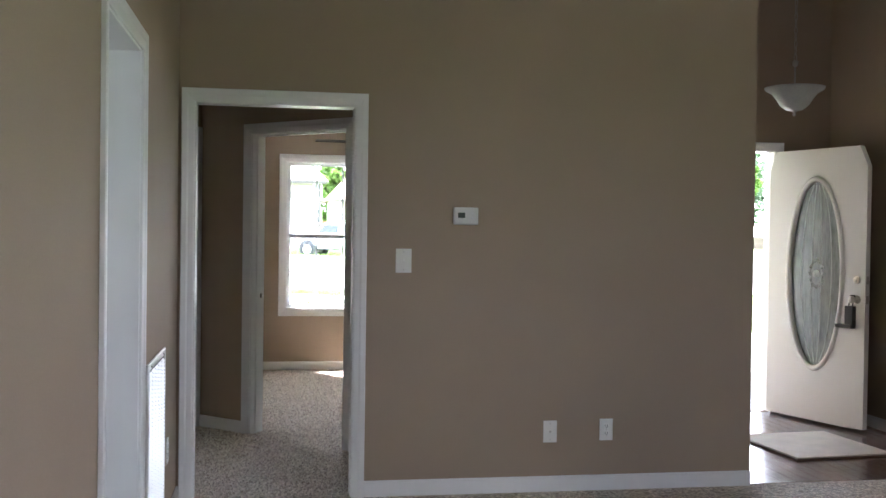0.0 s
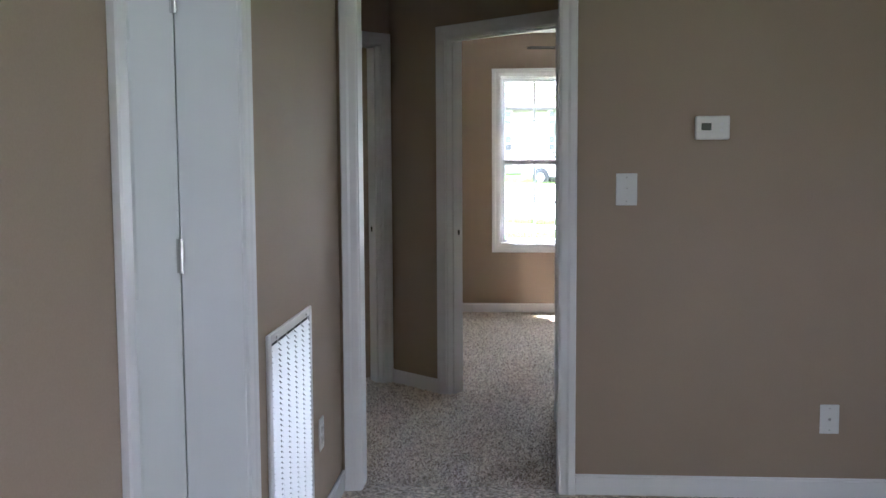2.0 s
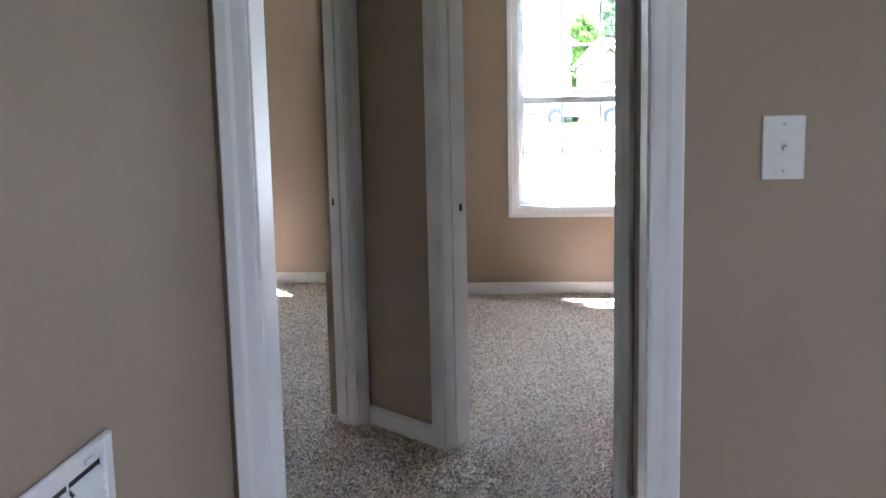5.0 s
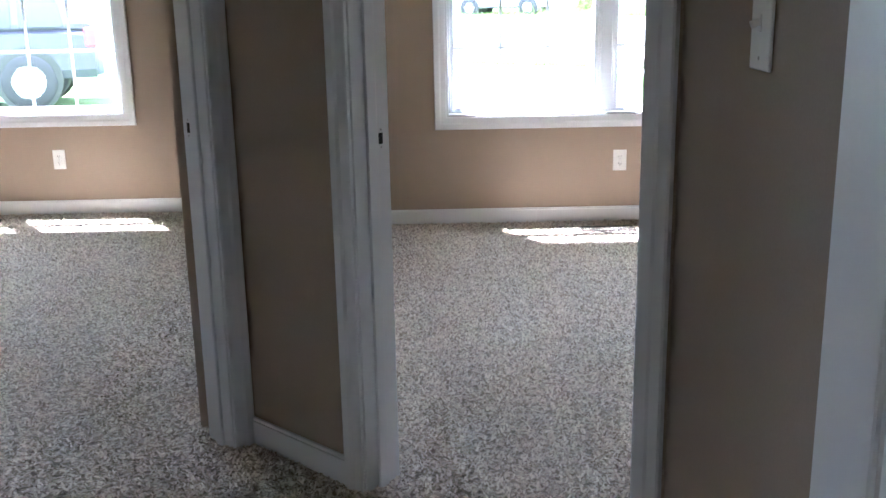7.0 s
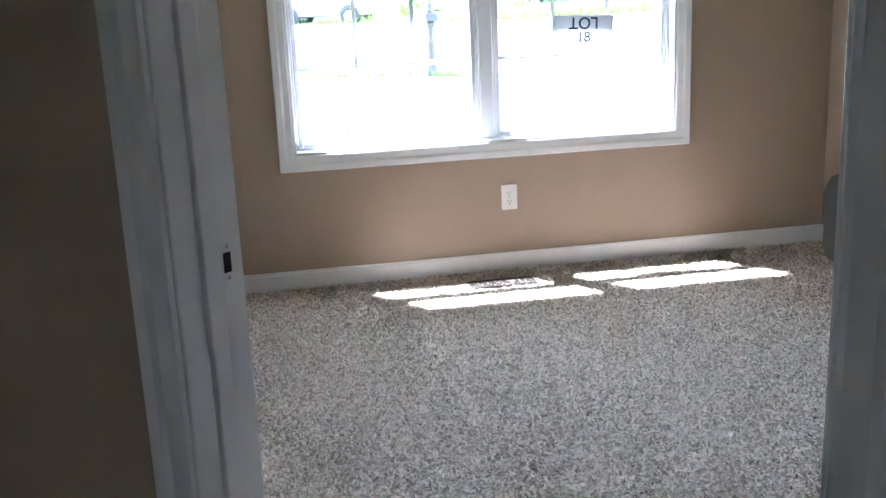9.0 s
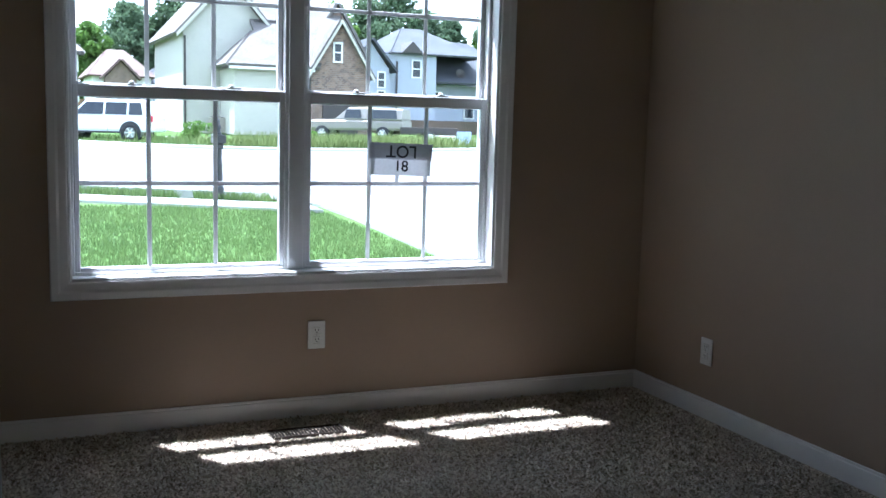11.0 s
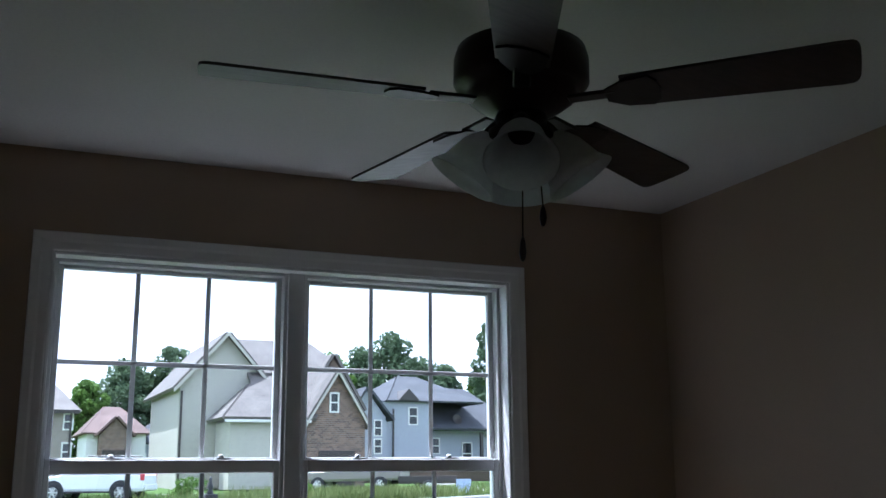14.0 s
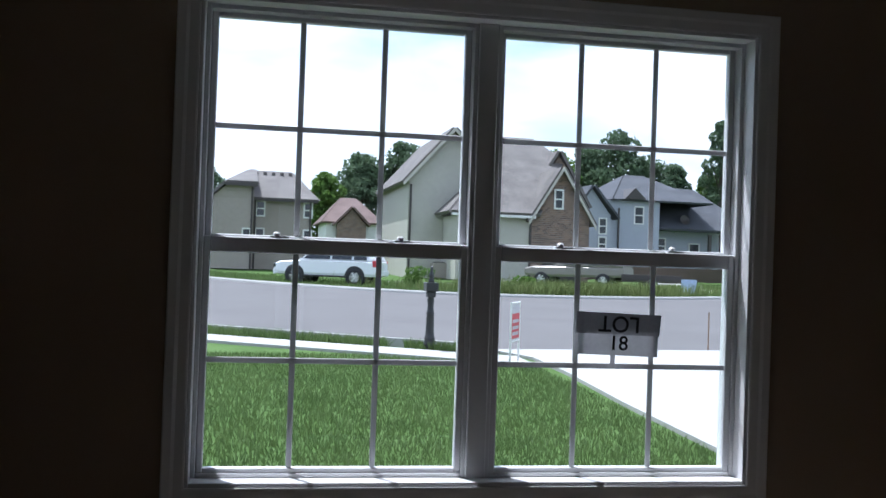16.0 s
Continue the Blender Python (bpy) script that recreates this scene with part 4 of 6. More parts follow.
def ceiling_fan(x, y):
    t = thing("ceiling_fan", "dark bronze five-blade ceiling fan with frosted glass shades", "fan", Matrix.Translation((x, y, CEIL)) @ Matrix.Rotation(radians(1.4), 4, "Y") @ Matrix.Scale(1.077, 4) @ Matrix.Translation((0, 0, FANZ - CEIL)))
    bm = bmesh.new()
    lathe(bm, [(0.07, CEIL - FANZ), (0.07, CEIL - FANZ - 0.015), (0.055, CEIL - FANZ - 0.05), (0.022, CEIL - FANZ - 0.062)], 28)
    part("canopy", bm, M_BRONZE, t, "", True)
    bm = bmesh.new()
    lathe(bm, [(0.0125, CEIL - FANZ - 0.06), (0.0125, 2.18)], 14)
    part("downrod", bm, M_BRONZE, t, "", True)
    bm = bmesh.new()
    lathe(bm, [(0.03, 2.20), (0.05, 2.195), (0.10, 2.188), (0.136, 2.172), (0.142, 2.15), (0.142, 2.10), (0.128, 2.085), (0.115, 2.085), (0.115, 2.07), (0.09, 2.05), (0.06, 2.035), (0.02, 2.03)], 36)
    part("motor_housing", bm, M_BRONZE, t, "", True)
    bm = bmesh.new()
    lathe(bm, [(0.05, 2.035), (0.055, 2.025), (0.055, 2.005), (0.07, 1.995), (0.072, 1.975), (0.05, 1.955), (0.02, 1.945), (0.006, 1.94)], 28)
    part("light_fitter", bm, M_BRONZE, t, "", True)
    for i in range(5):
        a = radians(-116.5 + 72 * i)
        m = Matrix.Rotation(a, 4, "Z") @ Matrix.Translation((0, 0, 2.058))
        bm = bmesh.new()
        soft_box(bm, 0.10, 0.20, -0.018, 0.018, -0.006, 0.002, 0.003, 1, m)
        mt = m @ Matrix.Rotation(radians(-12), 4, "X")
        pts = [(0.18, -0.02), (0.215, -0.042), (0.27, -0.05), (0.285, -0.03), (0.29, 0.0), (0.285, 0.03), (0.27, 0.05), (0.215, 0.042), (0.18, 0.02)]
        slab(bm, [mt @ Vector((p[0], p[1], -0.008)) for p in pts], mt.to_3x3() @ Vector((0, 0, 0.005)))
        part("blade_iron", bm, M_BRONZE, t)
        bm = bmesh.new()
        out = []
        n = 10
        for k in range(n + 1):
            s = k / n
            out.append((0.215 + s * 0.405, -(0.052 + 0.016 * s)))
        for k in range(1, 10):
            aa = -math.pi / 2 + math.pi * k / 10
            c_, s_ = math.cos(aa), math.sin(aa)
            out.append((0.62 + 0.036 * abs(c_) ** 0.45, 0.068 * math.copysign(abs(s_) ** 0.45, s_)))
        for k in range(n + 1):
            s = 1 - k / n
            out.append((0.215 + s * 0.405, 0.052 + 0.016 * s))
        slab(bm, [mt @ Vector((p[0], p[1], -0.003)) for p in out], mt.to_3x3() @ Vector((0, 0, 0.006)))
        part("blade", bm, M_BLADE, t, "dark walnut blade")
    for i in range(4):
        a = radians(-117 + 90 * i)
        m = Matrix.Rotation(a, 4, "Z") @ Matrix.Translation((0.050, 0, 2.0)) @ Matrix.Rotation(radians(146), 4, "Y") @ Matrix.Scale(0.9, 4)
        bm = bmesh.new()
        lathe(bm, [(0.016, -0.02), (0.022, 0.0), (0.026, 0.028), (0.02, 0.03)], 16, m)
        arm = part("socket_arm", bm, M_BRONZE, t, "", True)
        bm = bmesh.new()
        lathe(bm, [(0.027, 0.022), (0.034, 0.03), (0.052, 0.06), (0.060, 0.09), (0.066, 0.115), (0.084, 0.142), (0.081, 0.143), (0.063, 0.117), (0.057, 0.09), (0.049, 0.06), (0.031, 0.034), (0.024, 0.03)], 28, m)
        part("glass_shade", bm, M_FROST, arm, "frosted white bell glass shade", True)
    for dx, dy, z0, fob in ((-0.012, -0.03, 1.715, 0.05), (0.05, 0.0, 1.80, 0.045)):
        bm = bmesh.new()
        tube(bm, (dx, dy, z0 + fob), (dx * 0.8, dy * 0.8, 1.96), 0.0016, seg=6)
        ch = part("pull_chain", bm, M_BRONZE, t)
        bm = bmesh.new()
        lathe(bm, [(0.002, z0 + fob), (0.005, z0 + fob - 0.008), (0.0075, z0 + 0.018), (0.005, z0 + 0.004), (0.002, z0)], 12, Matrix.Translation((dx, dy, 0)))
        part("fob", bm, M_BRONZE, ch, "", True)
    return t


ceiling_fan(1.025, 3.005)


# ---- floor vents and paper ----
def floor_vent(x, y):
    t = thing("floor_vent", "dark slotted metal floor register in the carpet", "vent", pose(x, y, 0))
    bm = bmesh.new()
    for b in ((-0.15, 0.15, -0.055, -0.043), (-0.15, 0.15, 0.043, 0.055), (-0.15, -0.138, -0.043, 0.043), (0.138, 0.15, -0.043, 0.043)):
        soft_box(bm, b[0], b[1], b[2], b[3], 0.001, 0.012, 0.003, 1)
    part("frame", bm, M_BRONZE, t)
    # dark sheet stands in for the shade below the slats
    bm = bmesh.new()
    box(bm, -0.138, 0.138, -0.043, 0.043, 0.001, 0.003)
    part("backing", bm, M_SLOT_SHADE, t)
    bm = bmesh.new()
    box(bm, -0.003, 0.003, -0.043, 0.043, -0.003, 0.003, Matrix.Rotation(0.5, 4, "Y"))
    first = part("slat", bm, M_BRONZE, t)
    first.location = (-0.128, 0, 0.008)
    for i in range(1, 20):
        o = new("slat", first.data)
        o.parent = t
        o.location = (-0.128 + i * 0.0135, 0, 0.008)


floor_vent(0.97, 4.565)
floor_vent(-2.72, 5.035)


def text_mesh(name, body, size, m, mt, parent):
    cu = bpy.data.curves.new(name, "FONT")
    cu.body, cu.size, cu.align_x, cu.align_y, cu.extrude, cu.offset = body, size, "CENTER", "CENTER", 0.0004, size * 0.012
    o = new(name, cu)
    dg = bpy.context.evaluated_depsgraph_get()
    me = bpy.data.meshes.new_from_object(o.evaluated_get(dg))
    bpy.data.objects.remove(o)
    me.materials.clear()
    me.materials.append(mt)
    ob = new(name, me)
    ob.parent = parent
    ob.matrix_basis = m
    return ob


lot = thing("paper_sign", "folded white paper lot sign taped inside the window grid", "sign", pose(1.452, W + 0.068, 1.082, 0, 1.5, 0))
bm = bmesh.new()
n = 12
for i in range(n):
    for j in range(4):
        def pt(a, b):
            return (-0.144 + 0.288 * a / n, -0.004 * math.sin(a * 0.8) - 0.004 - 0.002 * b, 0.0 + 0.070 * b / 4)
        poly(bm, [pt(i, j), pt(i + 1, j), pt(i + 1, j + 1), pt(i, j + 1)])
bmesh.ops.remove_doubles(bm, verts=bm.verts, dist=1e-5)
bmesh.ops.solidify(bm, geom=bm.faces[:], thickness=0.0006)
part("upper_sheet", bm, M_PAPER_DIM, lot, "doubled paper, its weaker backlight put into the grey")
bm = bmesh.new()
soft_box(bm, -0.143, 0.141, -0.0015, -0.0005, -0.068, 0.002, 0.0003, 1)
part("lower_sheet", bm, M_PAPER, lot)
text_mesh("lettering", "LOT", 0.074, pose(0, -0.0145, 0.037, 90, 180, 0), M_INK, lot)
text_mesh("lettering", "18", 0.066, pose(0.005, -0.003, -0.030, 90, 0, 0), M_INK, lot)
bm = bmesh.new()
box(bm, -0.02, -0.004, -0.0012, -0.0006, -0.11, -0.068)
part("tape", bm, M_PAPER, lot, "strip of clear tape")

# ---- carpet pile ----
def pile_material():
    m = bpy.data.materials.new("frieze_yarn")
    m.use_nodes = True
    n, l = m.node_tree.nodes, m.node_tree.links
    b = n["Principled BSDF"]
    b.inputs["Roughness"].default_value = 0.95
    b.inputs["Specular IOR Level"].default_value = 0.1
    geo = n.new("ShaderNodeNewGeometry")
    ramp = n.new("ShaderNodeValToRGB")
    ramp.color_ramp.elements[0].color, ramp.color_ramp.elements[1].color = (0.31, 0.255, 0.21, 1), (0.90, 0.83, 0.75, 1)
    mid = ramp.color_ramp.elements.new(0.36)
    mid.color = (0.66, 0.575, 0.49, 1)
    l.new(geo.outputs["Random Per Island"], ramp.inputs["Fac"])
    l.new(ramp.outputs[0], b.inputs["Base Color"])
    let_through(m, 0.45)
    return m


def carpet_pile(count):
    """Twisted yarn ends standing out of the carpet of the hall and the two bedrooms."""
    rng = np.random.default_rng(11)
    areas = [(-1.0, HX, 0.06, 1.2, 1.2), (-0.7, 2.63, 1.2, W - 0.02, 1.0), (-3.3, -0.7, 1.2, WL - 0.02, 0.55)]
    share = [(a[1] - a[0]) * (a[3] - a[2]) * a[4] for a in areas]
    xs_, ys_ = [], []
    for a, w_ in zip(areas, share):
        k = int(count * w_ / sum(share))
        xs_.append(rng.uniform(a[0], a[1], k))
        ys_.append(rng.uniform(a[2], a[3], k))
    x, y = np.concatenate(xs_), np.concatenate(ys_)
    k = len(x)
    ang, lean, h = rng.uniform(0, 2 * np.pi, k), rng.uniform(0.006, 0.016, k), rng.uniform(0.004, 0.011, k)
    turn, w_ = ang + rng.normal(1.57, 0.5, k), rng.uniform(0.0026, 0.0048, k)
    dx, dy, lx, ly = np.cos(turn) * w_, np.sin(turn) * w_, np.cos(ang) * lean, np.sin(ang) * lean
    rows = np.stack([np.stack([x - dx, y - dy, np.full(k, -0.002)], 1), np.stack([x + dx, y + dy, np.full(k, -0.002)], 1),
                     np.stack([x + lx + dx * 0.8, y + ly + dy * 0.8, h], 1), np.stack([x + lx - dx * 0.8, y + ly - dy * 0.8, h * 0.9], 1)], 1)
    me = bpy.data.meshes.new("carpet_pile")
    me.from_pydata(rows.reshape(-1, 3).tolist(), [], np.arange(4 * k).reshape(-1, 4).tolist())
    me.materials.append(pile_material())
    tagged(new("carpet_pile", me), "beige and brown flecked yarn ends of the carpet", "carpet", kind="stuff")


carpet_pile(230000)

# ---- outdoors: ground, road, walks ----
INDOORS = set(bpy.data.objects)
bm = bmesh.new()
xs = [-1500, -300, -80, -30, -15, 0, 8, 15, 30, 60, 120, 400, 1500]
ys = [-300, -20, 4, 8, 12, 16, 20, 30, 45, 60, 80, 120, 250, 700, 2500]
grid = [[bm.verts.new((x, y, ground_z(max(y, 4)))) for x in xs] for y in ys]
for r0, r1 in zip(grid, grid[1:]):
    for i in range(len(xs) - 1):
        bm.faces.new((r0[i], r0[i + 1], r1[i + 1], r1[i]))
structure("ground", bm, M_GRASS, "mown green lawn and grass ground", "ground")


def ground_strip(name, pts, z, mt, label, category, thick=0.06):
    bm = bmesh.new()
    slab(bm, [(x, y, ground_z(y) + z - thick) for x, y in pts], (0, 0, thick))
    bmesh.ops.triangulate(bm, faces=bm.faces[:])
    return structure(name, bm, mt, label, category)


def near_edge(x):
    """The near kerb line of the turning circle."""
    return 21.2 - 0.62 * (x + 0.1) + 0.012 * (x - 3) ** 2 if x < 5.5 else 18.2 + 0.10 * (x - 5.5) + 0.012 * (x - 5.5) ** 2


def far_edge(x):
    return 38.8 + 0.0345 * (x - 11) ** 2 + (0.035 * (x - 11) ** 2 if x < 11 else 0)


xa = [-14 + i * 1.0 for i in range(44)]
bm = bmesh.new()
for a, b in zip(xa, xa[1:]):
    rows = []
    for x in (a, b):
        y0, y1 = near_edge(x), max(near_edge(x) + 1, far_edge(x))
        rows.append([bm.verts.new((x, y0 + (y1 - y0) * k / 6, ground_z(y0 + (y1 - y0) * k / 6) + 0.03)) for k in range(7)])
    for k in range(6):
        bm.faces.new((rows[0][k], rows[1][k], rows[1][k + 1], rows[0][k + 1]))
bmesh.ops.remove_doubles(bm, verts=bm.verts, dist=1e-4)
structure("road", bm, M_ROAD, "sun-bleached grey asphalt turning circle", "road")


def kerb(name, edge, xs_, side):
    bm = bmesh.new()
    prof = ((-0.02, 0.02), (0.0, 0.10), (0.05, 0.15), (0.18, 0.15), (0.2, 0.0))
    rings = []
    for x in xs_:
        y = edge(x)
        d = Vector((0.2, edge(x + 0.1) - edge(x - 0.1))).normalized()
        nrm = Vector((-d.y, d.x)) * side
        rings.append([bm.verts.new((x + nrm.x * u, y + nrm.y * u, ground_z(y) + v)) for u, v in prof])
    for p, q2 in zip(rings, rings[1:]):
        for i in range(len(prof) - 1):
            bm.faces.new((p[i], q2[i], q2[i + 1], p[i + 1]))
    bm.faces.new(rings[0])
    bm.faces.new(rings[-1][::-1])
    return structure(name, bm, M_CONC, "pale concrete kerb along the road", "kerb")


kerb("kerb_far", far_edge, [x * 0.8 for x in range(-12, 36)], 1)
kerb("kerb_near", near_edge, [-12 + x * 0.6 for x in range(28)], -1)
walk_pts = [x * 0.8 for x in range(-15, 7)]
bm = bmesh.new()
rings = []
for x in walk_pts:
    y = near_edge(x) - 0.85 - max(0, 0.12 * (3 - x) * 0.4)
    rings.append([bm.verts.new((x, y - dy, ground_z(y - dy) + dz)) for dy, dz in ((0, -0.05), (0, 0.05), (1.15, 0.05), (1.15, -0.05))])
for p, q2 in zip(rings, rings[1:]):
    for i in range(3):
        bm.faces.new((p[i], q2[i], q2[i + 1], p[i + 1]))
structure("pavement", bm, M_CONC, "pale concrete pavement beside the lawn", "pavement")
drive = [(4.35, 5.0), (4.55, 10.05), (4.72, 12.6), (4.98, 15.3), (5.05, 17.2), (4.6, 18.4), (9.6, 18.9), (8.7, 17.4), (8.4, 16.0), (8.3, 5.0)]
bm = bmesh.new()
for (a, b), (c, d) in zip(zip(drive[:5], drive[9:4:-1]), zip(drive[1:6], drive[8:4:-1])):
    poly(bm, [(a[0], a[1], ground_z(a[1]) + 0.05), (b[0], b[1], ground_z(b[1]) + 0.05), (d[0], d[1], ground_z(d[1]) + 0.05), (c[0], c[1], ground_z(c[1]) + 0.05)])
bmesh.ops.remove_doubles(bm, verts=bm.verts, dist=1e-4)
ext = bmesh.ops.extrude_face_region(bm, geom=bm.faces[:])
bmesh.ops.translate(bm, verts=[v for v in ext["geom"] if isinstance(v, bmesh.types.BMVert)], vec=(0, 0, -0.12))
structure("driveway", bm, M_CONC, "pale concrete driveway beside the lawn", "driveway")
fd = [(20.5, 43.2), (24.0, 46.5), (34, 72), (30.5, 74)]
ground_strip("driveway_far", fd, 0.06, M_CONC, "pale concrete driveway of the grey house", "driveway")
ground_strip("walk_far", [(8.0, 52), (16, 50.5), (16, 51.3), (8, 53)], 0.06, M_CONC, "concrete path before the cream house", "pavement")


# ---- houses ----
def house_window(parent, x, y, z, w, h, panes=2):
    bm = bmesh.new()
    for b in ((-w / 2, -w / 2 + 0.1, 0, h), (w / 2 - 0.1, w / 2, 0, h), (-w / 2 + 0.1, w / 2 - 0.1, 0, 0.1), (-w / 2 + 0.1, w / 2 - 0.1, h - 0.1, h), (-w / 2 + 0.1, w / 2 - 0.1, h / 2 - 0.04, h / 2 + 0.04)):
        box(bm, x + b[0], x + b[1], y - 0.08, y + 0.02, z + b[2], z + b[3])
    win = part("window", bm, M_HTRIM, parent, "white framed window")
    bm = bmesh.new()
    box(bm, x - w / 2 + 0.1, x + w / 2 - 0.1, y - 0.04, y - 0.02, z + 0.1, z + h - 0.1)
    part("pane", bm, M_PANE, win)


def roof_plane(bm, pts, up=0.18):
    a, b, c = (Vector(p) for p in pts[:3])
    nrm = (b - a).cross(c - a).normalized()
    if nrm.z < 0:
        nrm = -nrm
    slab(bm, pts, nrm * up)


def gable_wall(bm, x0, x1, y0, y1, z0, eave, peak, px=None):
    """A block with gables to the front and back, ridge along y."""
    px = (x0 + x1) / 2 if px is None else px
    slab(bm, [(x0, y0, z0), (x1, y0, z0), (x1, y0, eave), (px, y0, peak), (x0, y0, eave)], (0, y1 - y0, 0))


def siding(parent, mt, x0, x1, y, z0, z1, top=None):
    """Lapped boards on a front wall; top(x) cuts their ends."""
    bm = bmesh.new()
    z = z0
    while z < z1 - 0.05:
        a, b = (x0, x1) if top is None else top(z + 0.2)
        if b - a > 0.2:
            vs = [bm.verts.new(p) for p in ((a, y - 0.005, z + 0.2), (b, y - 0.005, z + 0.2), (b, y - 0.035, z), (a, y - 0.035, z), (a, y, z), (b, y, z))]
            bm.faces.new((vs[0], vs[1], vs[2], vs[3]))
            bm.faces.new((vs[3], vs[2], vs[5], vs[4]))
        z += 0.2
    ob = part("siding", bm, mt, parent)
    return tagged(ob, kind="stuff")


def downpipe(parent, x, y, z0, z1):
    bm = bmesh.new()
    box(bm, x - 0.06, x + 0.06, y - 0.12, y - 0.02, z0, z1)
    part("downpipe", bm, M_DTRIM, parent)


def cream_house():
    t = thing("cream_house", "two-storey cream sided house with a brown brick gable", "house")
    g = 0.55
    bm = bmesh.new()
    gable_wall(bm, 10.5, 15.9, 62, 73, g, 6.7, 9.72, 13.2)
    part("wall", bm, M_CREAM, t, "cream lap siding wall")
    siding(t, M_CREAM, 10.5, 15.9, 62, g, 9.6, lambda z: (10.5, 15.9) if z < 6.7 else (10.5 + (z - 6.7) / 3.02 * 2.7, 15.9 - (z - 6.7) / 3.02 * 2.7))
    bm = bmesh.new()
    roof_plane(bm, [(10.1, 61.5, 6.33), (13.2, 61.5, 9.8), (13.2, 73.5, 9.8), (10.1, 73.5, 6.33)])
    roof_plane(bm, [(13.2, 61.5, 9.8), (16.3, 61.5, 6.33), (16.3, 73.5, 6.33), (13.2, 73.5, 9.8)])
    part("roof", bm, M_ROOFB, t, "brown shingle roof")
    bm = bmesh.new()
    slab(bm, [(10.08, 61.4, 6.15), (13.2, 61.4, 9.65), (13.2, 61.4, 9.9), (10.08, 61.4, 6.4)], (0, 0.12, 0))
    slab(bm, [(13.2, 61.4, 9.65), (16.32, 61.4, 6.15), (16.32, 61.4, 6.4), (13.2, 61.4, 9.9)], (0, 0.12, 0))
    part("bargeboard", bm, M_CREAM, t)
    bm = bmesh.new()
    box(bm, 12.7, 17.2, 58, 61.9, g, 4.35)
    part("wall", bm, M_CREAM, t)
    siding(t, M_CREAM, 12.7, 17.2, 58, g, 4.35)
    bm = bmesh.new()
    roof_plane(bm, [(12.24, 57.6, 4.4), (17.6, 57.6, 4.4), (20.9, 63.5, 8.26), (19.5, 66, 9.9), (14.6, 66, 9.9), (14.5, 61, 6.63)], 0.2)
    roof_plane(bm, [(12.24, 57.6, 4.4), (14.5, 61, 6.63), (12.24, 61.9, 4.4)], 0.2)
    part("roof", bm, M_ROOFB, t, "brown shingle roof over the front wing")
    # dark strip along the line where the wing's roof meets the gable
    bm = bmesh.new()
    box(bm, 14.7, 16.1, 61.7, 61.95, 7.2, 7.5)
    part("roof_top_strip", bm, M_DTRIM, t, "dark strip above the wing's roof")
    bm = bmesh.new()
    roof_plane(bm, [(14.6, 66, 9.9), (19.5, 66, 9.9), (22.0, 73, 6.0), (14.4, 73, 6.0)], 0.2)
    part("roof", bm, M_ROOFB, t)
    bm = bmesh.new()
    gable_wall(bm, 17.15, 20.75, 57.9, 70, g, 4.4, 7.2, 18.94)
    part("wall", bm, M_BRICK, t, "brown brick gable wall")
    bm = bmesh.new()
    roof_plane(bm, [(16.95, 57.5, 4.05), (18.94, 57.5, 7.28), (18.94, 70, 7.28), (16.95, 70, 4.05)])
    roof_plane(bm, [(18.94, 57.5, 7.28), (20.98, 57.5, 3.95), (20.98, 70, 3.95), (18.94, 70, 7.28)])
    part("roof", bm, M_ROOFB, t)
    bm = bmesh.new()
    slab(bm, [(16.9, 57.45, 3.85), (18.94, 57.45, 7.16), (18.94, 57.45, 7.4), (16.9, 57.45, 4.1)], (0, 0.1, 0))
    slab(bm, [(18.94, 57.45, 7.16), (21.03, 57.45, 3.75), (21.03, 57.45, 4.0), (18.94, 57.45, 7.4)], (0, 0.1, 0))
    part("bargeboard", bm, M_CREAM, t)
    house_window(t, 18.8, 57.9, 4.89, 0.6, 1.2)
    bm = bmesh.new()
    box(bm, 17.9, 20.1, 57.82, 57.9, g, 2.7)
    part("garage_door", bm, M_DTRIM, t, "dark garage door")
    gable = bmesh.new()
    gable_wall(gable, 19.2, 22.1, 63, 72, g, 6.2, 8.75, 20.39)
    part("wall", gable, M_BRICK, t)
    bm = bmesh.new()
    roof_plane(bm, [(19.2, 62.7, 7.0), (20.39, 62.7, 8.9), (20.39, 72, 8.9), (19.2, 72, 7.0)])
    roof_plane(bm, [(20.39, 62.7, 8.9), (22.5, 62.7, 5.35), (22.5, 72, 5.35), (20.39, 72, 8.9)])
    part("roof", bm, M_ROOFB, t)
    downpipe(t, 10.62, 62, g, 6.3)
    downpipe(t, 17.12, 58, g, 4.4)
    bm = bmesh.new()
    box(bm, 12.3, 17.3, 57.48, 57.6, 4.27, 4.42)
    part("gutter", bm, M_HTRIM, t)


cream_house()


def hip(bm, x0, x1, y0, y1, eave, ridge, inset, up=0.15, o=0.4):
    x0, x1, y0, y1 = x0 - o, x1 + o, y0 - o, y1 + o
    ym = (y0 + y1) / 2
    a, b = (x0 + inset, ym, ridge), (x1 - inset, ym, ridge)
    roof_plane(bm, [(x0, y0, eave), (x1, y0, eave), b, a], up)
    roof_plane(bm, [(x0, y1, eave), (x1, y1, eave), b, a], up)
    roof_plane(bm, [(x0, y0, eave), a, (x0, y1, eave)], up)
    roof_plane(bm, [(x1, y0, eave), b, (x1, y1, eave)], up)


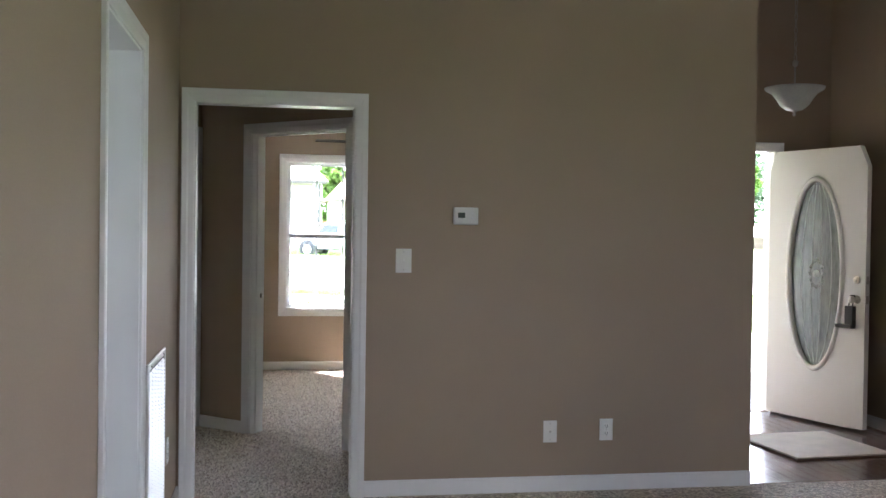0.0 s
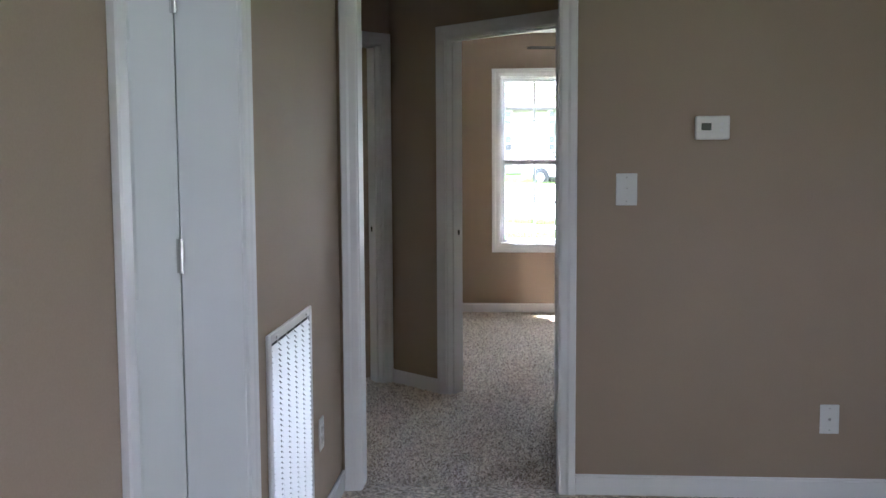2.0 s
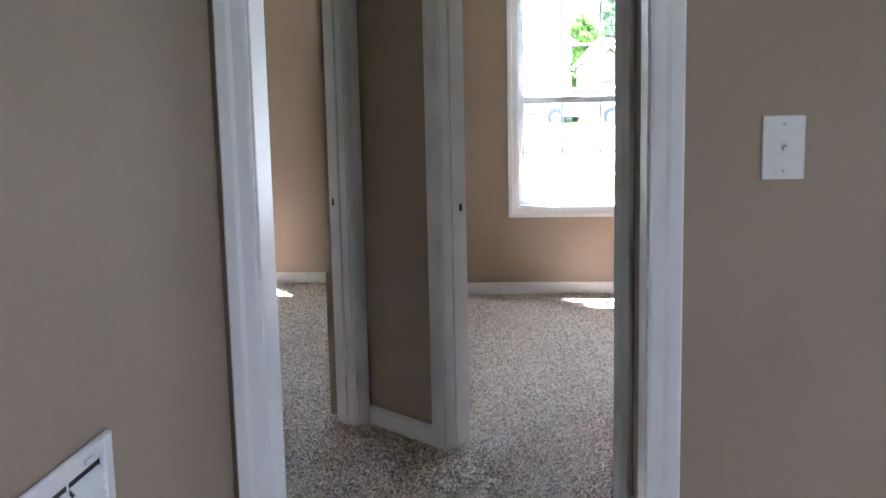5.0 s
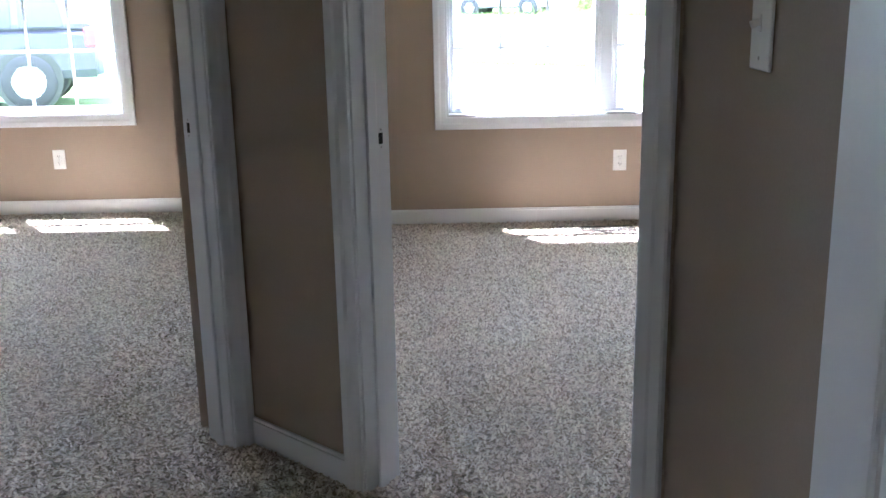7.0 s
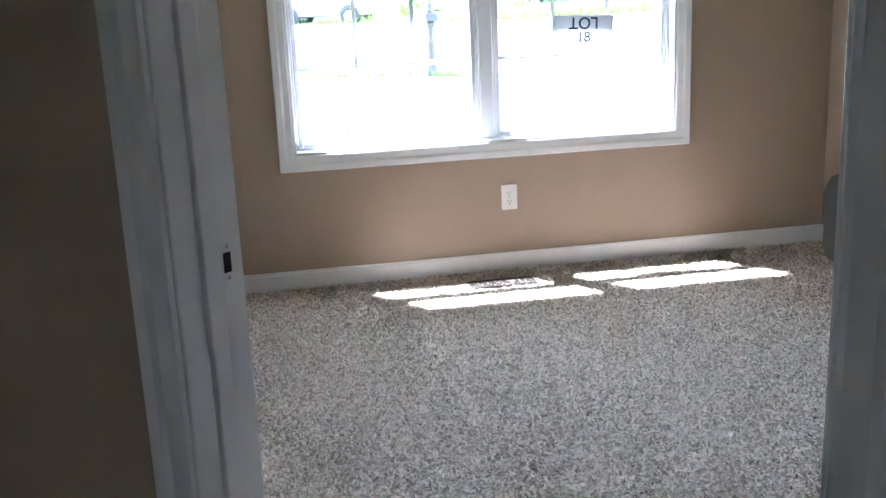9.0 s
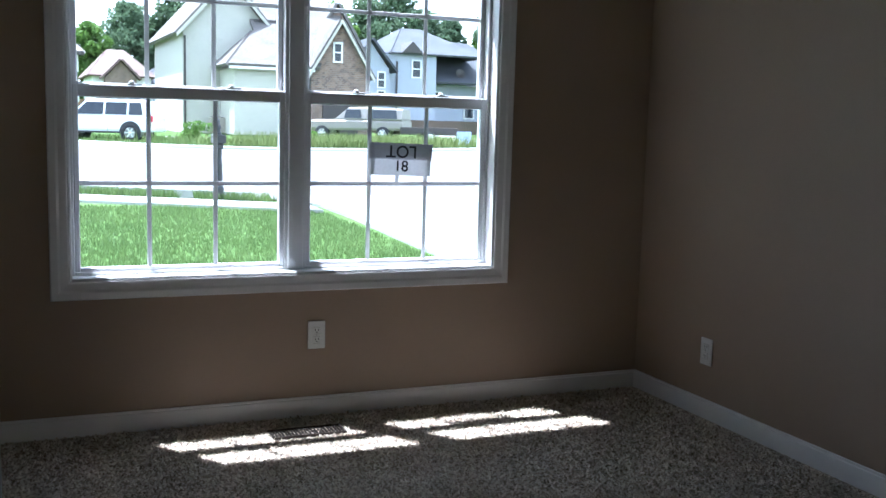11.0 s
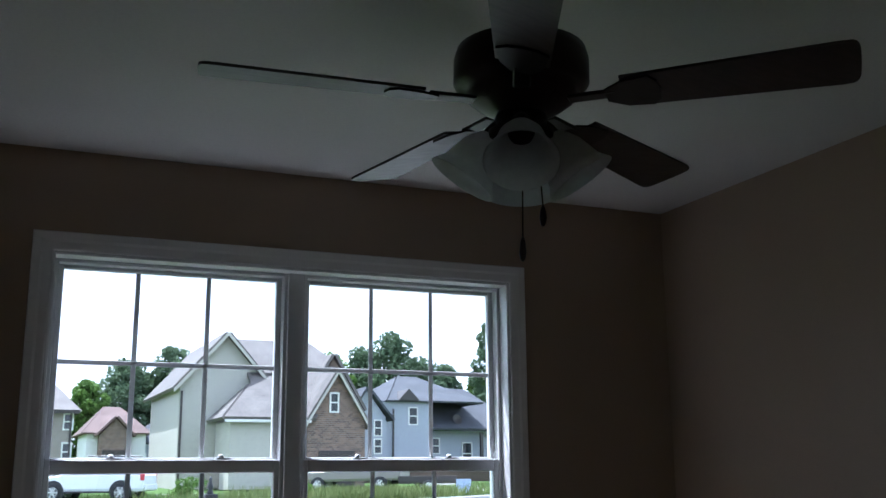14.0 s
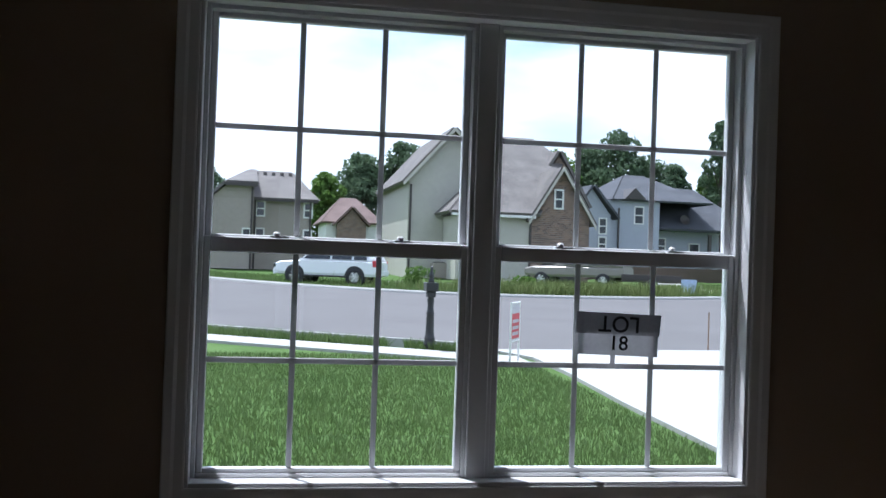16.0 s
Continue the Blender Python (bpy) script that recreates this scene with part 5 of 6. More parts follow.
def grey_house():
    t = thing("grey_house", "two-storey blue-grey sided house with charcoal roof", "house")
    g = 0.8
    bm = bmesh.new()
    gable_wall(bm, 25.9, 28.7, 75, 84, g, 5.7, 7.8, 27.1)
    part("wall", bm, M_GREYS, t, "blue-grey lap siding wall")
    siding(t, M_GREYS, 25.9, 28.7, 75, g, 5.7)
    bm = bmesh.new()
    roof_plane(bm, [(25.5, 74.5, 5.5), (27.1, 74.5, 7.9), (27.1, 84, 7.9), (25.5, 84, 5.5)])
    roof_plane(bm, [(27.1, 74.5, 7.9), (29.2, 74.5, 5.4), (29.2, 84, 5.4), (27.1, 84, 7.9)])
    part("roof", bm, M_ROOFG, t, "charcoal shingle roof")
    bm = bmesh.new()
    box(bm, 28.7, 33.2, 76, 86, g, 7.0)
    part("wall", bm, M_GREYS, t)
    siding(t, M_GREYS, 28.7, 33.2, 76, g, 7.0)
    bm = bmesh.new()
    hip(bm, 29.5, 37.2, 76, 88, 6.95, 9.5, 3.4)
    part("roof", bm, M_ROOFG, t)
    bm = bmesh.new()
    slab(bm, [(29.95, 75.3, 7.1), (31.75, 75.3, 7.1), (30.83, 75.3, 8.0)], (0, 3, 0))
    part("gable_vent", bm, M_DTRIM, t, "dark small roof gable")
    bm = bmesh.new()
    box(bm, 33.2, 41.4, 78, 88, g, 4.8)
    part("wall", bm, M_GREYS, t)
    bm = bmesh.new()
    roof_plane(bm, [(32.1, 76.3, 4.8), (42.0, 76.3, 4.8), (39.4, 83, 8.6), (36.4, 83, 8.7)])
    roof_plane(bm, [(42.0, 76.3, 4.8), (42.0, 89, 4.8), (39.4, 83, 8.6)])
    part("roof", bm, M_ROOFG, t)
    for x in (37.9, 38.9, 41.6):
        bm = bmesh.new()
        box(bm, x - 0.12, x + 0.12, 76.5, 76.74, g, 4.6)
        part("porch_post", bm, M_DTRIM, t)
    house_window(t, 28.05, 75, 4.2, 0.7, 1.3)
    house_window(t, 28.05, 75, 2.85, 0.7, 1.2)
    house_window(t, 31.45, 76, 5.15, 0.85, 1.45)
    house_window(t, 34.0, 78, 2.9, 1.4, 1.35)
    house_window(t, 37.2, 78, 2.0, 1.0, 1.9)
    bm = bmesh.new()
    lathe(bm, [(0.05, 0), (0.28, 0.05), (0.42, 0.16), (0.40, 0.17), (0.05, 0.05)], 16, Matrix.Translation((35.9, 77.2, 5.7)) @ Matrix.Rotation(radians(70), 4, "X"))
    tube(bm, (37.4, 77.3, 5.1), (37.4, 77.25, 5.6), 0.04)
    part("satellite_dish", bm, M_DTRIM, t, "grey satellite dish")
    downpipe(t, 29.7, 75.9, g, 6.4)


grey_house()


def tan_house():
    t = thing("tan_house", "two-storey tan sided house with brown hip roof", "house")
    g = 0.7
    bm = bmesh.new()
    slab(bm, [(-1.5, 68, g), (1.25, 68, g), (1.25, 68, 6.15), (-0.5, 68, 6.15), (-1.5, 68, 5.3)], (0, 12, 0))
    part("wall", bm, M_TAN, t)
    siding(t, M_TAN, -1.5, 1.25, 68, g, 5.3)
    bm = bmesh.new()
    box(bm, 1.25, 5.2, 70, 80, g, 5.45)
    part("wall", bm, M_TAN, t, "tan lap siding wall")
    siding(t, M_TAN, 1.25, 5.2, 70, g, 5.45)
    bm = bmesh.new()
    hip(bm, -0.15, 5.2, 70, 80, 5.4, 7.65, 1.6)
    part("roof", bm, M_ROOFB, t, "brown shingle roof")
    bm = bmesh.new()
    roof_plane(bm, [(-1.9, 67.6, 5.0), (-0.55, 67.6, 6.25), (1.0, 75, 7.7), (1.0, 80, 7.7), (-1.9, 80, 5.0)])
    roof_plane(bm, [(-0.55, 67.6, 6.25), (1.5, 67.6, 6.25), (1.5, 75, 7.7), (1.0, 75, 7.7)])
    part("roof", bm, M_ROOFB, t)
    bm = bmesh.new()
    box(bm, -0.6, 1.5, 67.5, 67.6, 6.1, 6.3)
    box(bm, 1.3, 5.6, 69.5, 69.6, 5.3, 5.45)
    part("gutter", bm, M_DTRIM, t, "dark gutter")
    for k in range(5):
        bm = bmesh.new()
        soft_box(bm, 1.35 + 0.6 * k, 1.6 + 0.6 * k, 74.0, 74.3, 7.35, 7.65, 0.04, 1)
        part("roof_vent", bm, M_ROOFB, t)
    for x in (1.75, 4.95):
        house_window(t, x, 70, 4.25, 0.65, 1.1)
        house_window(t, x, 70, 2.3, 0.65, 1.2)
    house_window(t, 0.85, 68, 2.2, 0.6, 1.2)
    downpipe(t, 1.15, 68, g, 6.1)
    downpipe(t, 1.4, 70, g, 5.35)
    downpipe(t, 5.1, 70, g, 5.35)


tan_house()


def red_house():
    t = thing("red_roof_house", "single-storey house with a reddish brown hip roof", "house")
    bm = bmesh.new()
    box(bm, 8.35, 13.4, 95, 104, 0.9, 5.1)
    part("wall", bm, M_HTRIM, t, "white side wall")
    bm = bmesh.new()
    hip(bm, 8.35, 13.4, 95, 105, 5.0, 7.6, 2.2)
    part("roof", bm, M_ROOFR, t, "reddish brown shingle roof")
    bm = bmesh.new()
    gable_wall(bm, 9.3, 12.0, 94, 97, 0.9, 4.9, 6.35)
    part("wall", bm, M_BRICK, t, "brown brick front gable")
    bm = bmesh.new()
    roof_plane(bm, [(9.0, 93.6, 4.75), (10.65, 93.6, 6.45), (10.65, 99, 6.45), (9.0, 99, 4.75)])
    roof_plane(bm, [(10.65, 93.6, 6.45), (12.3, 93.6, 4.75), (12.3, 99, 4.75), (10.65, 99, 6.45)])
    part("roof", bm, M_ROOFR, t)
    bm = bmesh.new()
    box(bm, 9.6, 11.7, 93.9, 94, 0.9, 3.6)
    part("garage_door", bm, M_DTRIM, t)


red_house()


def small_grey_house():
    t = thing("low_grey_house", "low grey house with dark roof between the larger houses", "house")
    bm = bmesh.new()
    box(bm, 12.7, 20, 97, 106, 0.9, 4.3)
    part("wall", bm, M_GREYS, t)
    bm = bmesh.new()
    hip(bm, 12.7, 20, 97, 106, 4.2, 6.6, 3.0)
    part("roof", bm, M_ROOFG, t)
    for x in (13.4, 14.4, 15.4):
        house_window(t, x, 97, 1.8, 0.8, 1.6)
    for x in (12.8, 16.1, 18.0):
        bm = bmesh.new()
        box(bm, x - 0.1, x + 0.1, 95.8, 96, 0.9, 4.1)
        part("porch_post", bm, M_DTRIM, t)


small_grey_house()


# ---- fence ----
def fence(p0, p1, h, mt, label):
    t = thing("fence", label, "fence")
    m, length = frame2d(p0, p1)
    bm = bmesh.new()
    box(bm, -0.068, 0.068, 0, 0.02, 0, h)
    first = part("board", bm, mt, t)
    n = int(length / 0.145)
    for i in range(n):
        o = first if i == 0 else new("board", first.data)
        o.parent = t
        p = m @ Vector((0.07 + i * 0.145, 0, 0))
        o.matrix_basis = Matrix.Translation((p.x, p.y, ground_z(p.y) + 0.05 * random.random())) @ m.to_3x3().to_4x4()
    for z in (0.4, h - 0.3):
        bm = bmesh.new()
        a, b = m @ Vector((0, 0.04, 0)), m @ Vector((length, 0.04, 0))
        tube(bm, (a.x, a.y, ground_z(a.y) + z), (b.x, b.y, ground_z(b.y) + z), 0.045, seg=4)
        part("rail", bm, mt, t)


fence((-3, 84), (13.0, 82), 1.85, M_FENCE, "weathered cedar board fence behind the road")
fence((23.2, 71), (48, 74), 1.05, M_BARK, "dark stained board fence before the grey house")


# ---- vehicles ----
def wheel(parent, x, y, r, w=0.24):
    bm = bmesh.new()
    lathe(bm, [(r * 0.62, -w / 2), (r * 0.9, -w / 2), (r, -w / 2 + 0.05), (r, w / 2 - 0.05), (r * 0.9, w / 2), (r * 0.62, w / 2)], 28, Matrix.Translation((x, y, r)) @ Matrix.Rotation(math.pi / 2, 4, "X"))
    wh = part("wheel", bm, M_TYRE, parent, "black tyre on an alloy rim", True)
    for sg in (-1, 1):
        bm = bmesh.new()
        lathe(bm, [(r * 0.2, 0.0), (r * 0.64, -0.015), (r * 0.66, 0.01), (r * 0.6, 0.012)], 20, Matrix.Translation((x, y + sg * w * 0.45, r)) @ Matrix.Rotation(-sg * math.pi / 2, 4, "X"))
        for k in range(6):
            a = 2 * math.pi * k / 6
            tube(bm, (x, y + sg * w * 0.5, r), (x + r * 0.58 * math.cos(a), y + sg * w * 0.5, r + r * 0.58 * math.sin(a)), 0.035, 0.03, 6)
        part("rim", bm, M_HTRIM, wh, "pale alloy rim")


def car_body(bm, rows, half):
    """Cross sections along x: (x, z_bottom, z_belt, z_top, width at belt, width at top)."""
    rings = []
    for x, zb, zm, zt, wm, wt in rows:
        pts = [(-wm * 0.94, zb), (-wm, zb + 0.12), (-wm, zm), (-wt, zt - 0.05), (-wt * 0.9, zt), (wt * 0.9, zt), (wt, zt - 0.05), (wm, zm), (wm, zb + 0.12), (wm * 0.94, zb)]
        rings.append([bm.verts.new((x, p[0] * half, p[1])) for p in pts])
    for a, b in zip(rings, rings[1:]):
        for i in range(len(a)):
            j = (i + 1) % len(a)
            bm.faces.new((a[i], a[j], b[j], b[i]))
    bm.faces.new(rings[0])
    bm.faces.new(rings[-1][::-1])


def suv(fw, rw, paint, label):
    fw, rw = Vector(fw), Vector(rw)
    d = (fw - rw).normalized()
    mid = (fw + rw) / 2 + Vector((-d.y, d.x)) * -0.75
    m = Matrix.Translation((mid.x, mid.y, ground_z(mid.y) + 0.02)) @ Matrix.Rotation(math.atan2(d.y, d.x), 4, "Z")
    t = thing("suv", label, "car", m)
    bm = bmesh.new()
    car_body(bm, [(-2.38, 0.55, 0.95, 1.05, 0.86, 0.84), (-2.33, 0.42, 1.0, 1.12, 0.95, 0.88), (-1.9, 0.42, 1.05, 1.12, 1, 0.93), (1.0, 0.42, 1.05, 1.10, 1, 0.93), (1.2, 0.42, 1.02, 1.08, 1, 0.92), (2.1, 0.45, 0.95, 1.02, 0.98, 0.86), (2.38, 0.5, 0.85, 0.92, 0.9, 0.8)], 0.93)
    part("body", bm, paint, t)
    bm = bmesh.new()
    car_body(bm, [(-2.3, 1.06, 1.1, 1.14, 0.9, 0.88), (-2.02, 1.06, 1.12, 1.74, 0.93, 0.74), (-1.6, 1.06, 1.12, 1.80, 0.93, 0.76), (0.2, 1.06, 1.12, 1.79, 0.93, 0.76), (0.55, 1.06, 1.12, 1.72, 0.93, 0.74), (1.18, 1.04, 1.06, 1.10, 0.9, 0.84)], 0.93)
    cab = part("cabin", bm, paint, t)
    for x0, x1 in ((-1.95, -1.35), (-1.25, -0.35), (-0.25, 0.65)):
        for sg in (-1, 1):
            bm = bmesh.new()
            pts = [(x0, sg * 0.885, 1.14), (x1 if x1 < 0.6 else 0.98, sg * 0.885, 1.14), (x1 if x1 < 0.6 else 0.5, sg * 0.735, 1.65), (x0 + (0.12 if x0 < -1.9 else 0), sg * 0.735, 1.65)]
            slab(bm, pts, (0, sg * 0.012, 0.004))
            part("side_window", bm, M_CARGL, cab, "dark tinted glass")
    bm = bmesh.new()
    slab(bm, [(1.13, -0.74, 1.14), (1.13, 0.74, 1.14), (0.62, 0.62, 1.68), (0.62, -0.62, 1.68)], (0.02, 0, 0.015))
    part("windscreen", bm, M_CARGL, cab)
    bm = bmesh.new()
    for sg in (-1, 1):
        tube(bm, (-1.8, sg * 0.62, 1.85), (0.1, sg * 0.62, 1.85), 0.025)
    part("roof_rail", bm, M_BLACK, t)
    bm = bmesh.new()
    soft_box(bm, 2.2, 2.44, -0.86, 0.86, 0.42, 0.68, 0.06, 2)
    soft_box(bm, -2.44, -2.2, -0.86, 0.86, 0.45, 0.70, 0.06, 2)
    part("bumper", bm, paint, t)
    for sg in (-1, 1):
        bm = bmesh.new()
        soft_box(bm, 2.2, 2.40, sg * 0.55, sg * 0.86, 0.72, 0.88, 0.03, 2)
        part("headlight", bm, M_PANE, t)
        bm = bmesh.new()
        soft_box(bm, -2.37, -2.2, sg * 0.72, sg * 0.9, 0.85, 1.12, 0.03, 2)
        part("tail_light", bm, M_RED, t)
        for x in (-1.42, 1.37):
            # black disc puts in the shade of a wheel well that isn't cut
            bm = bmesh.new()
            lathe(bm, [(0.46, 0), (0.46, 0.012), (0.40, 0.014)], 24, Matrix.Translation((x, sg * 0.925, 0.42)) @ Matrix.Rotation(-sg * math.pi / 2, 4, "X"))
            part("wheel_well_shade", bm, M_BLACK, t)
            wheel(t, x, sg * 0.85, 0.39)
    bm = bmesh.new()
    soft_box(bm, -1.0, 1.0, -0.95, 0.95, 0.36, 0.44, 0.02, 1)
    part("side_step", bm, M_BLACK, t)


suv((2.88, 46.2), (5.38, 45.0), M_CARW, "white sport utility vehicle parked by the far kerb")
suv((-8.15, 13.2), (-5.45, 13.8), M_CARB, "dark blue sport utility vehicle parked beside the lawn")


def pickup():
    m = Matrix.Translation((18.4, 53.0, ground_z(53) + 0.02)) @ Matrix.Rotation(radians(142), 4, "Z")
    t = thing("pickup_truck", "silver pickup truck with a bed cap behind weeds", "car", m)
    bm = bmesh.new()
    car_body(bm, [(-2.8, 0.6, 1.0, 1.12, 0.95, 0.92), (0.9, 0.55, 1.05, 1.15, 1, 0.95), (2.3, 0.55, 1.0, 1.1, 0.98, 0.88), (2.75, 0.6, 0.9, 1.0, 0.9, 0.8)], 0.97)
    part("body", bm, M_CARS, t)
    bm = bmesh.new()
    car_body(bm, [(-2.75, 1.1, 1.15, 1.75, 0.92, 0.8), (-0.6, 1.1, 1.15, 1.8, 0.93, 0.8), (0.3, 1.1, 1.15, 1.8, 0.93, 0.78), (1.1, 1.08, 1.1, 1.15, 0.9, 0.85)], 0.97)
    cab = part("cabin", bm, M_CARS, t)
    for x0, x1 in ((-2.5, -0.8), (-0.5, 0.5)):
        for sg in (-1, 1):
            bm = bmesh.new()
            slab(bm, [(x0, sg * 0.93, 1.22), (x1, sg * 0.93, 1.22), (x1 - 0.1, sg * 0.81, 1.68), (x0 + 0.1, sg * 0.81, 1.68)], (0, sg * 0.012, 0))
            part("side_window", bm, M_CARGL, cab)
    for x in (-1.7, 1.75):
        for sg in (-1, 1):
            wheel(t, x, sg * 0.88, 0.4)


pickup()
tr = thing("utility_trailer", "low dark utility trailer parked behind weeds", "trailer", pose(21.6, 51.0, ground_z(51), 0, 0, -10))
bm = bmesh.new()
soft_box(bm, -1.6, 1.6, -0.8, 0.8, 0.45, 0.55, 0.02, 1)
part("bed", bm, M_DTRIM, tr)
for sg in (-1, 1):
    bm = bmesh.new()
    soft_box(bm, -1.6, 1.6, sg * 0.78, sg * 0.82, 0.55, 0.85, 0.01, 1)
    part("rail", bm, M_DTRIM, tr)
    wheel(tr, 0, sg * 0.92, 0.32, 0.2)

# ---- mailbox post, signs ----
mb = thing("mailbox_post", "black turned mailbox post by the pavement", "post", pose(3.55, 18.3, ground_z(18.3)))
bm = bmesh.new()
lathe(bm, [(0.10, 0.0), (0.10, 0.16), (0.085, 0.19), (0.10, 0.22), (0.085, 0.25), (0.075, 0.30), (0.062, 0.62), (0.075, 0.65), (0.06, 0.68), (0.05, 0.78), (0.062, 0.86), (0.05, 0.93), (0.09, 0.98), (0.085, 1.02)], 20)
part("post", bm, M_BLACK, mb, "", True)
bm = bmesh.new()
soft_box(bm, -0.105, 0.105, -0.14, 0.14, 1.02, 1.17, 0.015, 2)
soft_box(bm, -0.07, 0.07, -0.08, 0.08, 0.92, 1.02, 0.01, 1)
part("box", bm, M_BLACK, mb)
bm = bmesh.new()
lathe(bm, [(0.05, 1.17), (0.055, 1.20), (0.03, 1.24), (0.05, 1.28), (0.035, 1.33), (0.02, 1.37), (0.028, 1.40), (0.008, 1.45)], 16)
part("finial", bm, M_BLACK, mb, "", True)

fs = thing("yard_sign", "red and white yard sign in a white metal frame", "sign", pose(4.5, 16.4, ground_z(16.4), 0, 0, 62))
bm = bmesh.new()
for sg in (-1, 1):
    tube(bm, (sg * 0.3, 0, -0.05), (sg * 0.3, 0, 0.98), 0.016, seg=8)
for z in (0.38, 0.96):
    tube(bm, (-0.3, 0, z), (0.3, 0, z), 0.016, seg=8)
part("sign_frame", bm, M_HTRIM, fs, "white metal frame")
bm = bmesh.new()
soft_box(bm, -0.28, 0.28, -0.006, 0.006, 0.40, 0.94, 0.002, 1)
pn = part("panel", bm, M_PAPER, fs)
for sg in (-1, 1):
    bm = bmesh.new()
    box(bm, -0.27, 0.27, sg * 0.0065, sg * 0.0085, 0.42, 0.80)
    part("red_field", bm, M_RED, pn, "red field")
    bm = bmesh.new()
    for z in (0.47, 0.56, 0.66):
        box(bm, -0.22, 0.22, sg * 0.009, sg * 0.0105, z, z + 0.05)
    box(bm, -0.2, 0.2, sg * 0.0065, sg * 0.009, 0.84, 0.91)
    part("letter_bar", bm, M_PAPER, pn, "white letter bars")

bs = thing("lot_sign", "small pale blue and white sign stuck in the verge", "sign", pose(21.0, 44.9, ground_z(44.9), 0, 0, 8))
bm = bmesh.new()
soft_box(bm, -0.42, 0.42, -0.01, 0.01, 0.15, 0.8, 0.004, 1)
part("panel", bm, material("pale_blue_sign", (0.45, 0.55, 0.75), 0.6, vary=0.2, scale=5), bs)
for sg in (-1, 1):
    bm = bmesh.new()
    tube(bm, (sg * 0.3, 0.02, 0), (sg * 0.3, 0.02, 0.5), 0.012, seg=6)
    part("stake", bm, M_STEEL, bs)
st = thing("survey_stake", "thin wooden survey stake in a tuft of grass", "stake", pose(8.95, 18.9, ground_z(18.9)))
bm = bmesh.new()
tube(bm, (0, 0, -0.05), (0, 0, 0.75), 0.012, seg=5)
part("stick", bm, M_FENCE, st)

ac = thing("air_conditioner", "grey outdoor air conditioner beside the cream house", "air conditioner", pose(12.3, 60.9, ground_z(60.9)))
bm = bmesh.new()
soft_box(bm, -0.45, 0.45, -0.45, 0.45, 0.1, 1.0, 0.05, 2)
part("case", bm, M_TAN, ac)
bm = bmesh.new()
lathe(bm, [(0.38, 1.0), (0.38, 1.04), (0.05, 1.06)], 20)
part("fan_grille", bm, M_DTRIM, ac)


# ---- plants ----
def blades(name, n, spots, hmin, hmax, mt, label, category, wide=0.006, lean=0.35):
    """Grass: many tapered blades over given spots (x, y)."""
    rng = np.random.default_rng(7)
    verts, faces = [], []
    for i in range(n):
        x, y = spots(rng)
        z = ground_z(y)
        h = rng.uniform(hmin, hmax)
        a = rng.uniform(0, 2 * math.pi)
        w = wide * rng.uniform(0.7, 1.4)
        dx, dy = math.cos(a) * w, math.sin(a) * w
        lx, ly = rng.normal(0, lean) * h, rng.normal(0, lean) * h
        k = len(verts)
        verts += [(x - dx, y - dy, z), (x + dx, y + dy, z), (x + lx * 0.5 + dx * 0.6, y + ly * 0.5 + dy * 0.6, z + h * 0.6), (x + lx * 0.5 - dx * 0.6, y + ly * 0.5 - dy * 0.6, z + h * 0.6), (x + lx, y + ly, z + h)]
        faces += [(k, k + 1, k + 2, k + 3), (k + 3, k + 2, k + 4)]
    me = bpy.data.meshes.new(name)
    me.from_pydata(verts, [], faces)
    me.materials.append(mt)
    return tagged(new(name, me), label, category, kind="stuff")


def lawn_spot(rng):
    while True:
        x, y = rng.uniform(-2.5, 5.0), 6.0 + 11.5 * rng.uniform(0, 1) ** 1.3
        if y < near_edge(x) - 2.15 - max(0, 0.048 * (3 - x)) and not (x > 4.38 + 0.055 * (y - 8)):
            return x, y


blades("lawn_grass", 85000, lawn_spot, 0.035, 0.085, M_BLADEG, "mown green lawn grass", "grass", 0.0055)


def verge_spot(rng):
    while True:
        x = rng.uniform(-5, 4.4) if rng.uniform() < 0.9 else rng.uniform(9.0, 10.5)
        y = near_edge(x) - rng.uniform(0.22, 0.85 + max(0, 0.048 * (3 - x)))
        if not 2.9 < x < 3.2:
            return x, y


blades("verge_grass", 9000, verge_spot, 0.08, 0.22, M_BLADEG, "rough grass along the kerb", "grass", 0.009)


def far_spot(rng):
    x = rng.uniform(-6, 32)
    return x, far_edge(x) + 0.25 + 12 * rng.uniform(0, 1) ** 1.6


blades("far_grass", 26000, far_spot, 0.08, 0.26, M_BLADEG, "rough green grass across the road", "grass", 0.03)


def weed_spot(rng):
    x = rng.normal(14.3, 3.0)
    return x, far_edge(x) + 0.4 + abs(rng.normal(0, 2.6))


blades("weeds", 9000, weed_spot, 0.2, 0.75, M_WEED, "tall dry and green weeds on the empty lot", "weeds", 0.02, 0.3)


def leafy(bm_verts, bm_faces, c, r, n, size, rng, flat=0.8):
    for _ in range(n):
        d = rng.normal(0, 1, 3)
        d /= np.linalg.norm(d)
        rad = r * (0.55 + 0.45 * rng.uniform() ** 0.5)
        p = np.array(c) + d * rad * np.array((1, 1, flat))
        u = rng.normal(0, 1, 3)
        u /= np.linalg.norm(u)
        v = np.cross(u, rng.normal(0, 1, 3))
        v /= np.linalg.norm(v)
        s = size * rng.uniform(0.6, 1.4)
        k = len(bm_verts)
        bm_verts += [tuple(p - u * s), tuple(p + v * s * 0.6), tuple(p + u * s), tuple(p - v * s * 0.6)]
        bm_faces.append((k, k + 1, k + 2, k + 3))


